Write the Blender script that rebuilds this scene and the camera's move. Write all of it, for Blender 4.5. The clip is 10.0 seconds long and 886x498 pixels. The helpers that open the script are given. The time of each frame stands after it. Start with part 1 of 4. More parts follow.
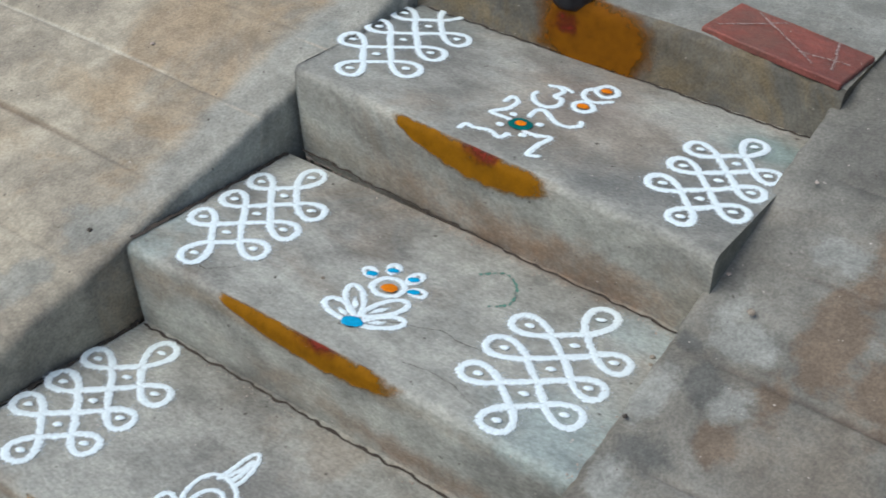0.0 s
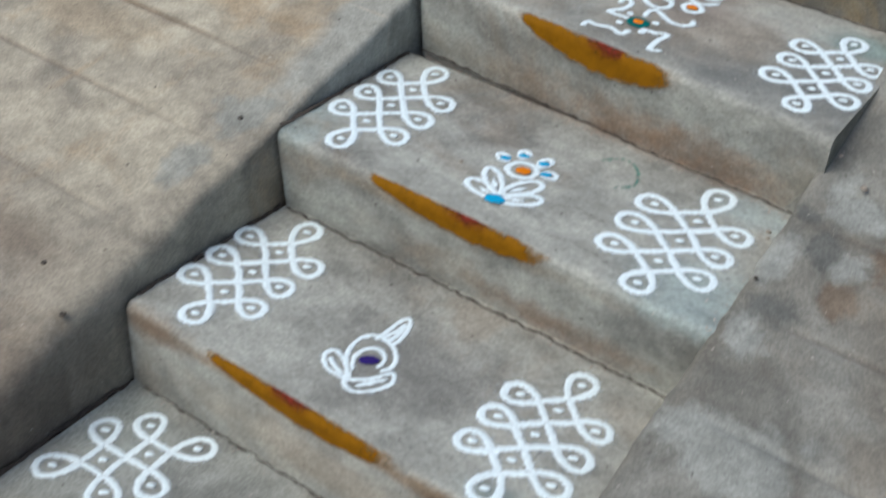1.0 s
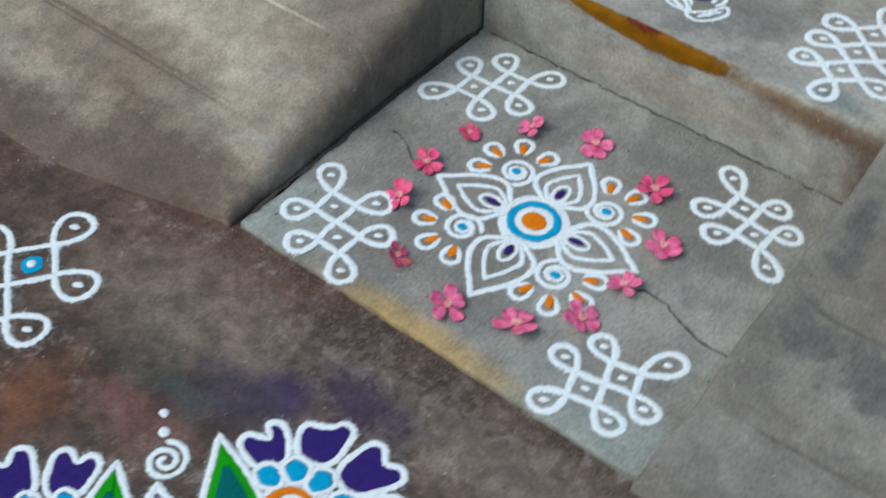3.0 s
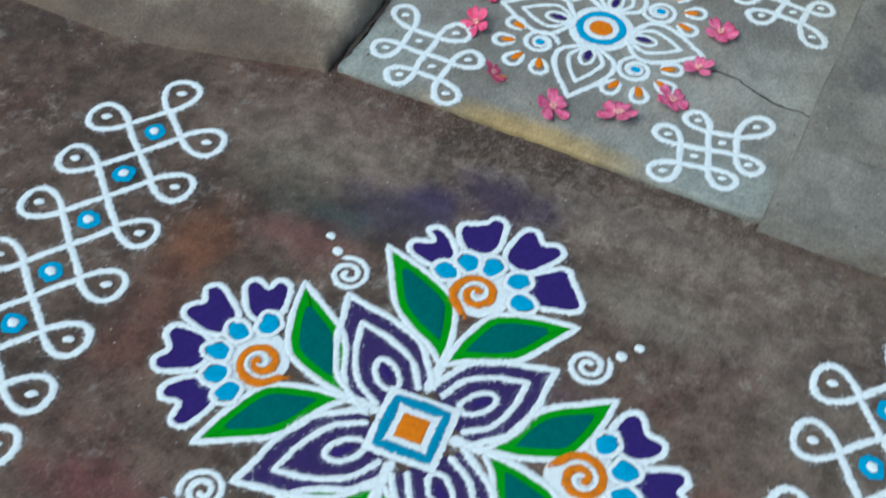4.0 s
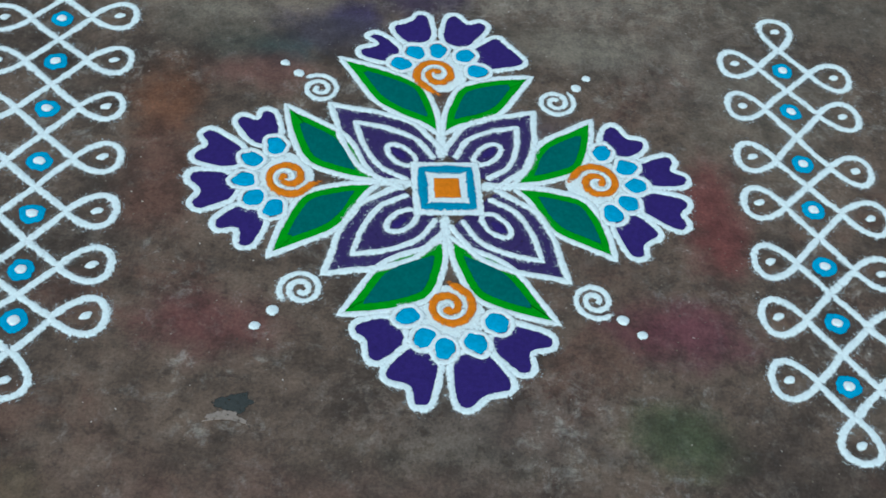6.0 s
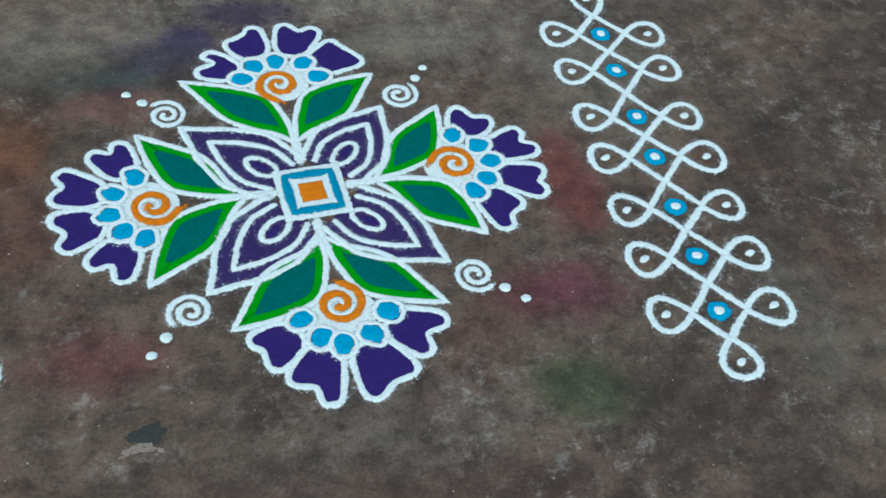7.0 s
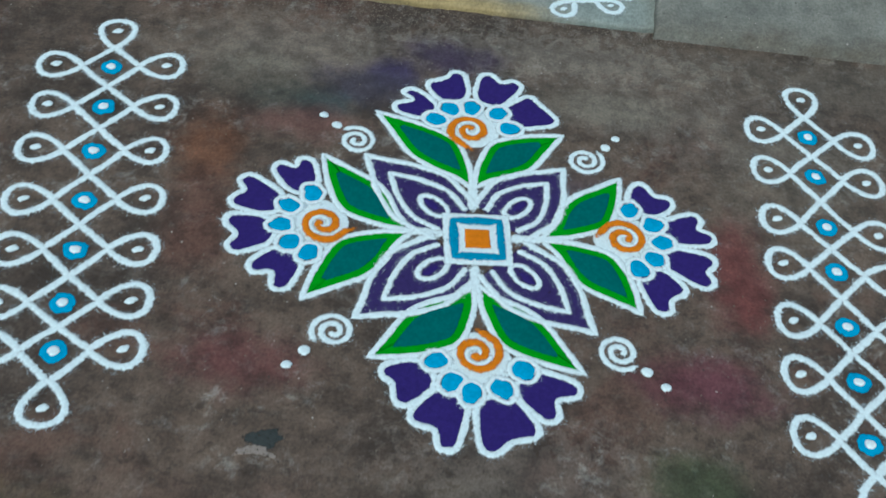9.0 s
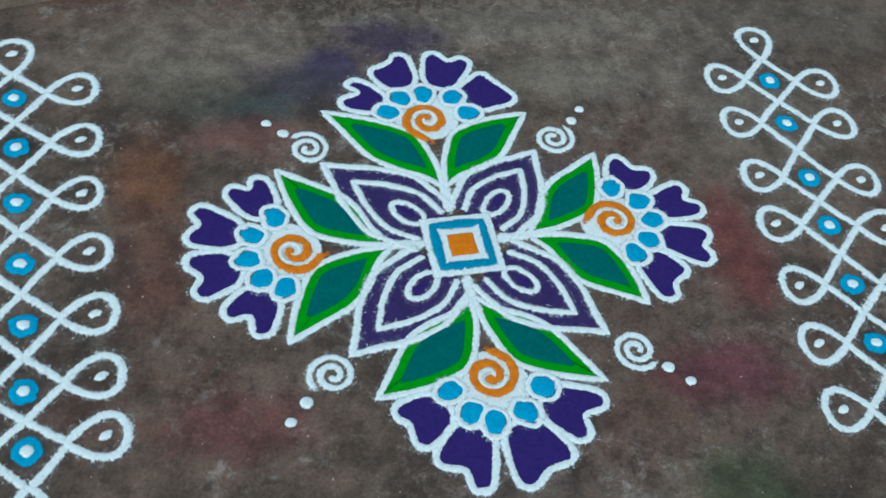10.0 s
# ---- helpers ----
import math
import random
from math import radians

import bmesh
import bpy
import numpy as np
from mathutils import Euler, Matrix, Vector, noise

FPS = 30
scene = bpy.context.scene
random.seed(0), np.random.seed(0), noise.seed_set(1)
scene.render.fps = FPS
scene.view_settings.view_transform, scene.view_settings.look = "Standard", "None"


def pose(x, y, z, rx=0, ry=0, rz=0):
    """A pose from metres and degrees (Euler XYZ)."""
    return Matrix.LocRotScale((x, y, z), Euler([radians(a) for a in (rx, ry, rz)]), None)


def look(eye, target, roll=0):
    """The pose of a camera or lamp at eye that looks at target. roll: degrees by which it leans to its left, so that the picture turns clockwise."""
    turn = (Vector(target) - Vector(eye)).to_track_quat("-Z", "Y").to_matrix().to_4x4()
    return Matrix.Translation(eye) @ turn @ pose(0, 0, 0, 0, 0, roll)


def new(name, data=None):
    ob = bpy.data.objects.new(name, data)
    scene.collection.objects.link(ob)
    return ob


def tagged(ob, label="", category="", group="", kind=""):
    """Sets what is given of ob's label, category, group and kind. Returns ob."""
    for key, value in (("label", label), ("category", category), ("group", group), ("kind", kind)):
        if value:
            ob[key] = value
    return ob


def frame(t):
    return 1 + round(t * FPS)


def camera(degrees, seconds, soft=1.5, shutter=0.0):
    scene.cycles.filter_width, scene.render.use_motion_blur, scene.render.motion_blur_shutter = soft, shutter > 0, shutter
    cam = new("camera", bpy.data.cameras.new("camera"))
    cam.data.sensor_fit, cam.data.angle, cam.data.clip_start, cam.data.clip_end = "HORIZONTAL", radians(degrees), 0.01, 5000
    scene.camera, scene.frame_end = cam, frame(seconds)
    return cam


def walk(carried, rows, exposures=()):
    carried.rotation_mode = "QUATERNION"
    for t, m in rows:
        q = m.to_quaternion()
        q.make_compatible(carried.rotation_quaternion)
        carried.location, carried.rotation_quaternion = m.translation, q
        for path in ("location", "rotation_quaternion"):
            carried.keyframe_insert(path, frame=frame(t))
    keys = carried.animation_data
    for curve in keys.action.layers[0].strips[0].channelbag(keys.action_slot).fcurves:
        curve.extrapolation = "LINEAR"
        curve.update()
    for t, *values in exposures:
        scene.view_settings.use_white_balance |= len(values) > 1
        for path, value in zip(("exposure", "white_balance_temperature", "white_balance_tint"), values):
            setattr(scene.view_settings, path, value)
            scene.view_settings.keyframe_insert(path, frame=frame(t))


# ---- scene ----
cam = camera(41.7, 10.0, 1.6, 0.4)
PATH = [
    (0, (0.673, 0.538, 1.224), (-0.217, 1.934, 0.101), 4.8),
    (0.5, (0.645, 0.458, 1.222), (-0.263, 1.833, 0.089), 4.7),
    (1, (0.603, 0.286, 1.223), (-0.235, 1.647, 0.021), 5.6),
    (1.5, (0.599, 0.184, 1.202), (-0.217, 1.444, -0.12), 5.1),
    (2, (0.633, 0.021, 1.198), (-0.253, 1.153, -0.193), 3.6),
    (2.5, (0.637, -0.102, 1.229), (-0.282, 0.967, -0.19), 1.7),
    (2.7, (0.606, -0.144, 1.222), (-0.285, 0.921, -0.217), 1.8),
    (4, (0.334, -0.63, 1.219), (-0.211, 0.511, -0.33), 1.3),
    (4.5, (0.235, -0.737, 1.202), (-0.167, 0.41, -0.386), 4.9),
    (5, (0.053, -0.818, 1.185), (-0.026, 0.348, -0.438), 8.4),
    (5.2, (0.018, -0.862, 1.174), (0.011, 0.308, -0.448), 8.3),
    (6.3, (-0.135, -1.045, 1.179), (0.072, 0.204, -0.37), 8.7),
    (6.5, (-0.155, -1.045, 1.182), (0.138, 0.196, -0.359), 8.7),
    (7, (-0.181, -1.065, 1.184), (0.252, 0.153, -0.342), 9.5),
    (7.5, (-0.186, -1.077, 1.192), (0.206, 0.2, -0.297), 10.5),
    (8, (-0.122, -1.107, 1.193), (0.067, 0.211, -0.299), 9.5),
    (8.5, (-0.1, -1.12, 1.191), (-0.045, 0.208, -0.304), 7.9),
    (9, (-0.108, -1.075, 1.182), (-0.033, 0.254, -0.31), 8.5),
    (9.5, (-0.195, -0.955, 1.162), (0.004, 0.287, -0.393), 8.7),
    (10, (-0.275, -0.882, 1.155), (0.061, 0.311, -0.414), 10.4),
]
walk(cam, [(t, look(eye, target, roll)) for t, eye, target, roll in PATH], [(0, 0.22, 6500, 10), (1, 0.19, 6500, 10), (1.5, 0.06, 6500, 9), (2, 0.11, 6500, 10), (2.5, 0.02, 6500, 10), (4, 0.02, 6150, 3), (4.5, -0.13, 6050, 2), (5, -0.13, 6000, 0), (7, -0.02, 6050, -4), (10, -0.14, 6000, -4)])

# ---- light ----
world = bpy.data.worlds.new("sky")
world.use_nodes = True
scene.world = world
sky = world.node_tree.nodes.new("ShaderNodeTexSky")
sky.sky_type, sky.sun_disc = "NISHITA", False
sky.sun_elevation, sky.sun_rotation = radians(52.6), radians(207.6)
sky.air_density, sky.dust_density, sky.ozone_density = 1.0, 2.5, 1.0
world.node_tree.links.new(sky.outputs[0], world.node_tree.nodes["Background"].inputs[0])
world.node_tree.nodes["Background"].inputs[1].default_value = 0.15
sun = new("sun", bpy.data.lights.new("sun", "SUN"))
sun.data.energy, sun.data.angle, sun.data.color = 1.6, radians(40), (1.0, 0.98, 0.93)
sun.matrix_world = look((-0.6, -1.15, 1.7), (0, 0, 0))

# ---- levels of the stairs ----
LANDING, Z1, Z2, Z3, TOP = 0.012, 0.157, 0.302, 0.45, 0.551
FRONT0, FRONT1, FRONT2, FRONT3, BACK = 0.508, 1.1, 1.406, 1.712, 2.082


# ---- materials ----
def shader(name, rough=0.9):
    m = bpy.data.materials.new(name)
    m.use_nodes = True
    nt = m.node_tree
    b = nt.nodes["Principled BSDF"]
    b.inputs["Roughness"].default_value = rough
    b.inputs["Specular IOR Level"].default_value = 0.25
    return m, nt, b


def node(nt, kind, **values):
    n = nt.nodes.new(kind)
    for key, value in values.items():
        n.inputs[key.replace("_", " ")].default_value = value
    return n


def place(nt):
    return nt.nodes.new("ShaderNodeNewGeometry").outputs["Position"]


def noise_of(nt, scale, detail=6.0, rough=0.6, stretch=(1, 1, 1), shift=(0, 0, 0), distort=0.0):
    mp = nt.nodes.new("ShaderNodeMapping")
    mp.inputs["Scale"].default_value, mp.inputs["Location"].default_value = stretch, shift
    nt.links.new(place(nt), mp.inputs["Vector"])
    n = node(nt, "ShaderNodeTexNoise", Scale=scale, Detail=detail, Roughness=rough, Distortion=distort)
    nt.links.new(mp.outputs[0], n.inputs["Vector"])
    return n.outputs["Fac"]


def spread(nt, value, low, high, to_low=0.0, to_high=1.0):
    r = nt.nodes.new("ShaderNodeMapRange")
    r.interpolation_type = "SMOOTHSTEP"
    r.inputs["From Min"].default_value, r.inputs["From Max"].default_value = low, high
    r.inputs["To Min"].default_value, r.inputs["To Max"].default_value = to_low, to_high
    nt.links.new(value, r.inputs["Value"])
    return r.outputs["Result"]


def sums(nt, op, a, b):
    n = nt.nodes.new("ShaderNodeMath")
    n.operation = op
    for k, v in enumerate((a, b)):
        if isinstance(v, (int, float)):
            n.inputs[k].default_value = v
        else:
            nt.links.new(v, n.inputs[k])
    return n.outputs[0]


def blend(nt, fac, a, b, how="MIX"):
    n = nt.nodes.new("ShaderNodeMix")
    n.data_type, n.blend_type = "RGBA", how
    for socket, v in ((n.inputs[0], fac), (n.inputs[6], a), (n.inputs[7], b)):
        if isinstance(v, (int, float)):
            socket.default_value = v
        elif isinstance(v, tuple):
            socket.default_value = (*v, 1)
        else:
            nt.links.new(v, socket)
    return n.outputs[2]


def relief(nt, b, parts):
    """Bump from (height socket, strength, distance) rows, chained."""
    last = None
    for height, strength, distance in parts:
        n = node(nt, "ShaderNodeBump", Strength=strength, Distance=distance)
        nt.links.new(height, n.inputs["Height"])
        if last:
            nt.links.new(last, n.inputs["Normal"])
        last = n.outputs["Normal"]
    nt.links.new(last, b.inputs["Normal"])


def smudge(nt, colour, centre, radii, rgb, most, warp=0.75, grain=15.0, hard=0.0):
    """A stained or shaded patch of its own shape round a centre, with a ragged outline."""
    mp = nt.nodes.new("ShaderNodeMapping")
    mp.vector_type = "POINT"
    mp.inputs["Scale"].default_value = tuple(1 / r for r in radii)
    mp.inputs["Location"].default_value = tuple(-c / r for c, r in zip(centre, radii))
    nt.links.new(place(nt), mp.inputs["Vector"])
    ln = nt.nodes.new("ShaderNodeVectorMath")
    ln.operation = "LENGTH"
    nt.links.new(mp.outputs[0], ln.inputs[0])
    d = sums(nt, "ADD", ln.outputs["Value"], sums(nt, "MULTIPLY", sums(nt, "SUBTRACT", noise_of(nt, grain, 8, 0.7, shift=centre), 0.5), warp * 2))
    return blend(nt, spread(nt, d, 1.15 - 0.4 * hard, 0.25 + 0.4 * hard, 0.0, most), colour, rgb)


def cement(name, light, dark, brown, browning=0.5, streak=(1, 1, 1), stains=(), seed=0.0, rough=0.88, gain=(1.17, 1.3, 1.3), contrast=0.5, worn=None):
    m, nt, b = shader(name, rough)
    tone = lambda rgb: tuple(c * g for c, g in zip(rgb, gain))
    light, dark, brown = tone(light), tone(dark), tone(brown)
    stains = [(row[0], row[1], tone(row[2]), *row[3:]) for row in stains]
    broad = noise_of(nt, 3.6, 8, 0.62, shift=(seed, 0, 0), distort=0.4)
    mid = noise_of(nt, 21, 8, 0.7, stretch=streak, shift=(0, seed, 0))
    fine = noise_of(nt, 240, 4, 0.7, stretch=streak)
    sand = noise_of(nt, 900, 2, 0.6)
    c = blend(nt, spread(nt, broad, 0.4, 0.6), light, dark)
    c = blend(nt, spread(nt, noise_of(nt, 3.1, 8, 0.68, shift=(0, 0, seed + 3), distort=0.8), 0.5, 0.64, 0, browning), c, brown)
    if worn:
        rub = spread(nt, noise_of(nt, 4.2, 9, 0.75, shift=(2, seed, 4), distort=0.5), 0.47, 0.6)
        bits = spread(nt, noise_of(nt, 30, 10, 0.8, shift=(seed, 1, 0), distort=0.3), 0.5, 0.62)
        c = blend(nt, sums(nt, "MULTIPLY", bits, sums(nt, "ADD", sums(nt, "MULTIPLY", rub, 0.8), 0.14)), c, worn)
        c = blend(nt, sums(nt, "MULTIPLY", spread(nt, noise_of(nt, 60, 8, 0.7, shift=(9, seed, 0)), 0.5, 0.36), 0.5), c, tone((0.035, 0.027, 0.023)))
    for row in stains:
        c = smudge(nt, c, *row)
    c = blend(nt, 0.75, c, blend(nt, spread(nt, mid, 0.32, 0.68), (1 - 0.6 * contrast,) * 3, (1 + 0.5 * contrast,) * 3), "MULTIPLY")
    c = blend(nt, 0.55, c, blend(nt, spread(nt, fine, 0.3, 0.7), (0.62, 0.62, 0.62), (1.35, 1.35, 1.35)), "MULTIPLY")
    speck = spread(nt, noise_of(nt, 130, 2, 0.5, shift=(seed, 5, 0)), 0.735, 0.78)
    c = blend(nt, speck, c, (0.42, 0.39, 0.35))
    hole = spread(nt, noise_of(nt, 75, 2, 0.5, shift=(3, seed, 1)), 0.27, 0.23)
    c = blend(nt, sums(nt, "MULTIPLY", hole, 0.75), c, (0.05, 0.042, 0.036))
    nt.links.new(c, b.inputs["Base Color"])
    nt.links.new(spread(nt, mid, 0.3, 0.75, rough - 0.14, rough + 0.08), b.inputs["Roughness"])
    relief(nt, b, [(broad, 0.35, 0.012), (mid, 0.5, 0.004), (fine, 0.5, 0.0012), (sand, 0.25, 0.0006)])
    return m


TREAD_STAINS = (
    ((0.09, 1.79, Z3), (0.2, 0.06, 0.03), (0.13, 0.122, 0.112), 0.75, 1.2, 9.0),
    ((0.17, 1.88, Z3), (0.13, 0.08, 0.03), (0.15, 0.138, 0.122), 0.6, 1.2, 9.0),
    ((-0.40, 1.45, Z2), (0.09, 0.09, 0.05), (0.2, 0.235, 0.225), 0.6),
    ((0.27, 1.45, Z2), (0.12, 0.1, 0.04), (0.23, 0.26, 0.25), 0.75),
    ((0.26, 1.69, Z2), (0.1, 0.05, 0.04), (0.24, 0.27, 0.27), 0.6),
    ((-0.34, 2.02, Z3), (0.12, 0.1, 0.04), (0.13, 0.14, 0.135), 0.6),
    ((0.27, 2.01, Z3), (0.08, 0.06, 0.03), (0.14, 0.19, 0.175), 0.7),
)
TREAD_STAINS += (
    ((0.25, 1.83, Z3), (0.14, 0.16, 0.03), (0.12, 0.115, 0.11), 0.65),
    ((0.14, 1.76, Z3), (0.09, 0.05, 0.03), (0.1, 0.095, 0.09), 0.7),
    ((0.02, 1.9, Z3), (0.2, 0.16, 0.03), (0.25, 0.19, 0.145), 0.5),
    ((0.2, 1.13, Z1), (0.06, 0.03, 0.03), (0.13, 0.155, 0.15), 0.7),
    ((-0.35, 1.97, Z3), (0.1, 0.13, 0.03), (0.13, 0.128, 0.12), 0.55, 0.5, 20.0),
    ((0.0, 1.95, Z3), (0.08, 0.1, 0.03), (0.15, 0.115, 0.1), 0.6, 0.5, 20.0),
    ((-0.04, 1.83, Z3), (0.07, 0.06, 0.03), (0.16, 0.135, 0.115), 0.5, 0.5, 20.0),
)
RISER_STAINS = (
    ((-0.05, FRONT1, 0.138), (0.38, 0.03, 0.016), (0.18, 0.112, 0.066), 0.75, 0.8, 18.0),
    ((-0.1, FRONT2 + 0.01, 0.275), (0.34, 0.03, 0.02), (0.2, 0.145, 0.1), 0.6, 0.8, 18.0),
    ((0.1, FRONT3 + 0.06, Z2 + 0.03), (0.34, 0.06, 0.07), (0.2, 0.115, 0.07), 0.9),
    ((-0.25, FRONT3 + 0.08, Z2 + 0.03), (0.2, 0.06, 0.05), (0.2, 0.145, 0.1), 0.5),
    ((0.18, FRONT2 + 0.05, Z1 + 0.09), (0.12, 0.055, 0.06), (0.07, 0.063, 0.06), 0.75),
    ((0.12, FRONT2 + 0.05, Z1 + 0.03), (0.22, 0.055, 0.04), (0.17, 0.098, 0.062), 0.85),
)
RISER_STAINS += (
    ((-0.36, FRONT2 + 0.05, Z1 + 0.1), (0.09, 0.055, 0.06), (0.18, 0.12, 0.08), 0.7),
    ((-0.1, FRONT2 + 0.05, Z1 + 0.05), (0.2, 0.055, 0.05), (0.2, 0.145, 0.105), 0.6),
    ((0.2, FRONT1, 0.125), (0.15, 0.03, 0.03), (0.12, 0.072, 0.042), 0.95),
    ((0.29, FRONT1, 0.09), (0.06, 0.03, 0.08), (0.09, 0.06, 0.042), 0.9),
    ((-0.36, FRONT1, 0.14), (0.1, 0.03, 0.035), (0.13, 0.083, 0.055), 0.85),
    ((-0.05, FRONT1, 0.07), (0.3, 0.03, 0.05), (0.26, 0.21, 0.165), 0.7),
)
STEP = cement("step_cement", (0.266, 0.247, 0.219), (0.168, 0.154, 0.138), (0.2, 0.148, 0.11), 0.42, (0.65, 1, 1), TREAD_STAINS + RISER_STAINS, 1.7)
LAND = cement("landing_cement", (0.2, 0.192, 0.175), (0.135, 0.128, 0.117), (0.15, 0.12, 0.095), 0.3, (1, 0.6, 1), (
    ((-0.38, 0.56, 0.01), (0.12, 0.1, 0.05), (0.2, 0.215, 0.2), 0.7),
    ((0.2, 0.55, 0.01), (0.16, 0.1, 0.05), (0.15, 0.165, 0.155), 0.65),
    ((-0.07, 0.513, 0.01), (0.19, 0.036, 0.05), (0.26, 0.175, 0.075), 0.85, 0.4, 14.0),
    ((-0.36, 1.02, 0.01), (0.12, 0.09, 0.05), (0.2, 0.205, 0.19), 0.6),
), 4.2, gain=(1.36, 1.5, 1.48), contrast=0.45)
def patches(rgb, most, rows, warp=1.7, grain=10.0, hard=0.55):
    """Stained or shaded patches of one colour on a slope: (x, y, half width, half length) rows."""
    return tuple(((x, y, 0.3 * (y - 0.42)), (rx, ry, 0.6), rgb, most, warp, grain, hard) for x, y, rx, ry in rows)


def seams(x, half, rgb, most, ys, wide=0.009):
    """Dirt or lime lying along scored grooves."""
    return tuple(((x, y, 0.3 * (y - 0.42)), (half, wide, 0.3), rgb, most, 0.35, 40.0) for y in ys)


GREY_L = patches((0.258, 0.25, 0.228), 0.9, ((-0.43, 1.85, 0.1, 0.62),), 0.3, 12.0, 0.72)
GREY_L += patches((0.215, 0.218, 0.204), 0.65, ((-0.47, 1.42, 0.07, 0.06), (-0.45, 1.9, 0.03, 0.05), (-0.49, 1.3, 0.05, 0.05)))
PALE_L = patches((0.32, 0.3, 0.265), 0.65, ((-0.44, 0.62, 0.05, 0.04), (-0.53, 0.72, 0.05, 0.03), (-0.66, 0.9, 0.12, 0.06), (-0.5, 0.88, 0.07, 0.05)), 1.7, 12.0, 0.3)
TAN_L = patches((0.285, 0.215, 0.145), 0.5, ((-0.62, 1.86, 0.1, 0.06), (-0.7, 1.62, 0.14, 0.05), (-0.55, 1.63, 0.05, 0.09), (-0.85, 1.45, 0.16, 0.06)), 1.6, 8.0, 0.2)
DARK_L = patches((0.215, 0.183, 0.152), 0.7, ((-0.75, 0.95, 0.42, 0.24),), 0.9, 6.0, 0.0)
DARK_L += patches((0.13, 0.1, 0.078), 0.75, ((-0.45, 0.85, 0.16, 0.2), (-0.8, 0.62, 0.3, 0.1), (-0.6, 1.07, 0.12, 0.05)), 0.75, 15.0, 0.0)
DARK_L += patches((0.098, 0.072, 0.056), 0.9, ((-0.55, 0.52, 0.3, 0.09), (-0.75, 0.45, 0.7, 0.085)), 0.75, 15.0, 0.1)
# side face towards the landing, browner and darker than the slope
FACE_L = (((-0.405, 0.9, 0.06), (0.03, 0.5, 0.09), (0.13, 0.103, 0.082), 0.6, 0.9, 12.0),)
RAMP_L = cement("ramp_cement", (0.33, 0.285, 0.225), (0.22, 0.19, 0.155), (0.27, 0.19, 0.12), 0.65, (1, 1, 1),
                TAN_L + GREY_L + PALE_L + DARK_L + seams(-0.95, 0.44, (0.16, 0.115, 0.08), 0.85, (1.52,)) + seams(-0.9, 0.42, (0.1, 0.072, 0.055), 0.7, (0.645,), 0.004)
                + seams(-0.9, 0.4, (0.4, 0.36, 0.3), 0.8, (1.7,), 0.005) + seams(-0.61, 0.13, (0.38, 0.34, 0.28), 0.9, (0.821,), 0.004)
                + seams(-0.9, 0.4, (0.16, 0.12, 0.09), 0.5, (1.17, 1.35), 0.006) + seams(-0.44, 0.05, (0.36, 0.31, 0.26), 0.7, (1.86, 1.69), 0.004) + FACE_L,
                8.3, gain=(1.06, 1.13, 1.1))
PALE_R = patches((0.285, 0.28, 0.258), 0.8, ((0.39, 1.67, 0.05, 0.055), (0.352, 1.69, 0.035, 0.05), (0.43, 1.84, 0.06, 0.045), (0.412, 1.573, 0.03, 0.032), (0.335, 1.55, 0.028, 0.05),
                                               (0.345, 1.42, 0.045, 0.04), (0.42, 1.27, 0.1, 0.07), (0.52, 1.1, 0.13, 0.07)))
PALE_R += patches((0.25, 0.235, 0.21), 0.6, ((0.48, 0.7, 0.12, 0.06), (0.47, 0.88, 0.07, 0.05)))
DARK_R = patches((0.105, 0.103, 0.096), 0.8, ((0.372, 1.6, 0.03, 0.048), (0.36, 1.475, 0.05, 0.04), (0.335, 1.63, 0.03, 0.02), (0.335, 0.9, 0.03, 0.06), (0.36, 0.76, 0.05, 0.04), (0.45, 0.74, 0.07, 0.06)), 1.8, 11.0, 0.5)
# shade right of the tile, painted over the top of the slope
DARK_R += patches((0.125, 0.116, 0.102), 0.8, ((0.46, 2.02, 0.16, 0.15),), 0.9, 10.0, 0.0)
DARK_R += patches((0.12, 0.095, 0.076), 0.85, ((0.8, 0.5, 0.75, 0.04),), 0.9, 14.0, 0.1)
DARK_R += patches((0.19, 0.18, 0.162), 0.6, ((0.6, 0.55, 0.6, 0.1), (0.42, 0.98, 0.09, 0.08)), 1.2, 10.0, 0.1)
# first two rows: painted shade by the porch block and the top step's end
DARK_R += patches((0.135, 0.125, 0.112), 0.8, ((0.4, 2.02, 0.08, 0.14), (0.34, 1.75, 0.025, 0.09), (0.33, 0.66, 0.05, 0.05)), 0.75, 15.0, 0.0)
BROWN_R = patches((0.165, 0.115, 0.08), 0.8, ((0.478, 1.72, 0.045, 0.1), (0.485, 1.85, 0.03, 0.07), (0.455, 1.605, 0.03, 0.05), (0.425, 1.525, 0.03, 0.035), (0.56, 1.68, 0.06, 0.07)), 1.8, 11.0, 0.4)
BROWN_R += patches((0.19, 0.155, 0.122), 0.6, ((0.54, 1.56, 0.1, 0.08), (0.6, 1.35, 0.1, 0.08)), 1.5, 10.0, 0.1)
RAMP_R = cement("ramp_cement_worn", (0.235, 0.22, 0.195), (0.16, 0.148, 0.13), (0.17, 0.125, 0.09), 0.22, (1, 1, 1),
                BROWN_R + PALE_R + DARK_R + seams(0.85, 0.52, (0.12, 0.088, 0.068), 0.75, (0.63, 1.14, 1.46)) + seams(0.85, 0.54, (0.1, 0.072, 0.055), 0.85, (1.622, 1.79))
                + seams(0.86, 0.51, (0.105, 0.077, 0.058), 0.95, (0.797, 0.97), 0.012),
                12.9, gain=(0.88, 0.95, 0.94))
FLOOR = cement("porch_cement", (0.36, 0.36, 0.34), (0.28, 0.275, 0.26), (0.26, 0.235, 0.2), 0.3, seed=21.0, gain=(0.66, 0.69, 0.66))
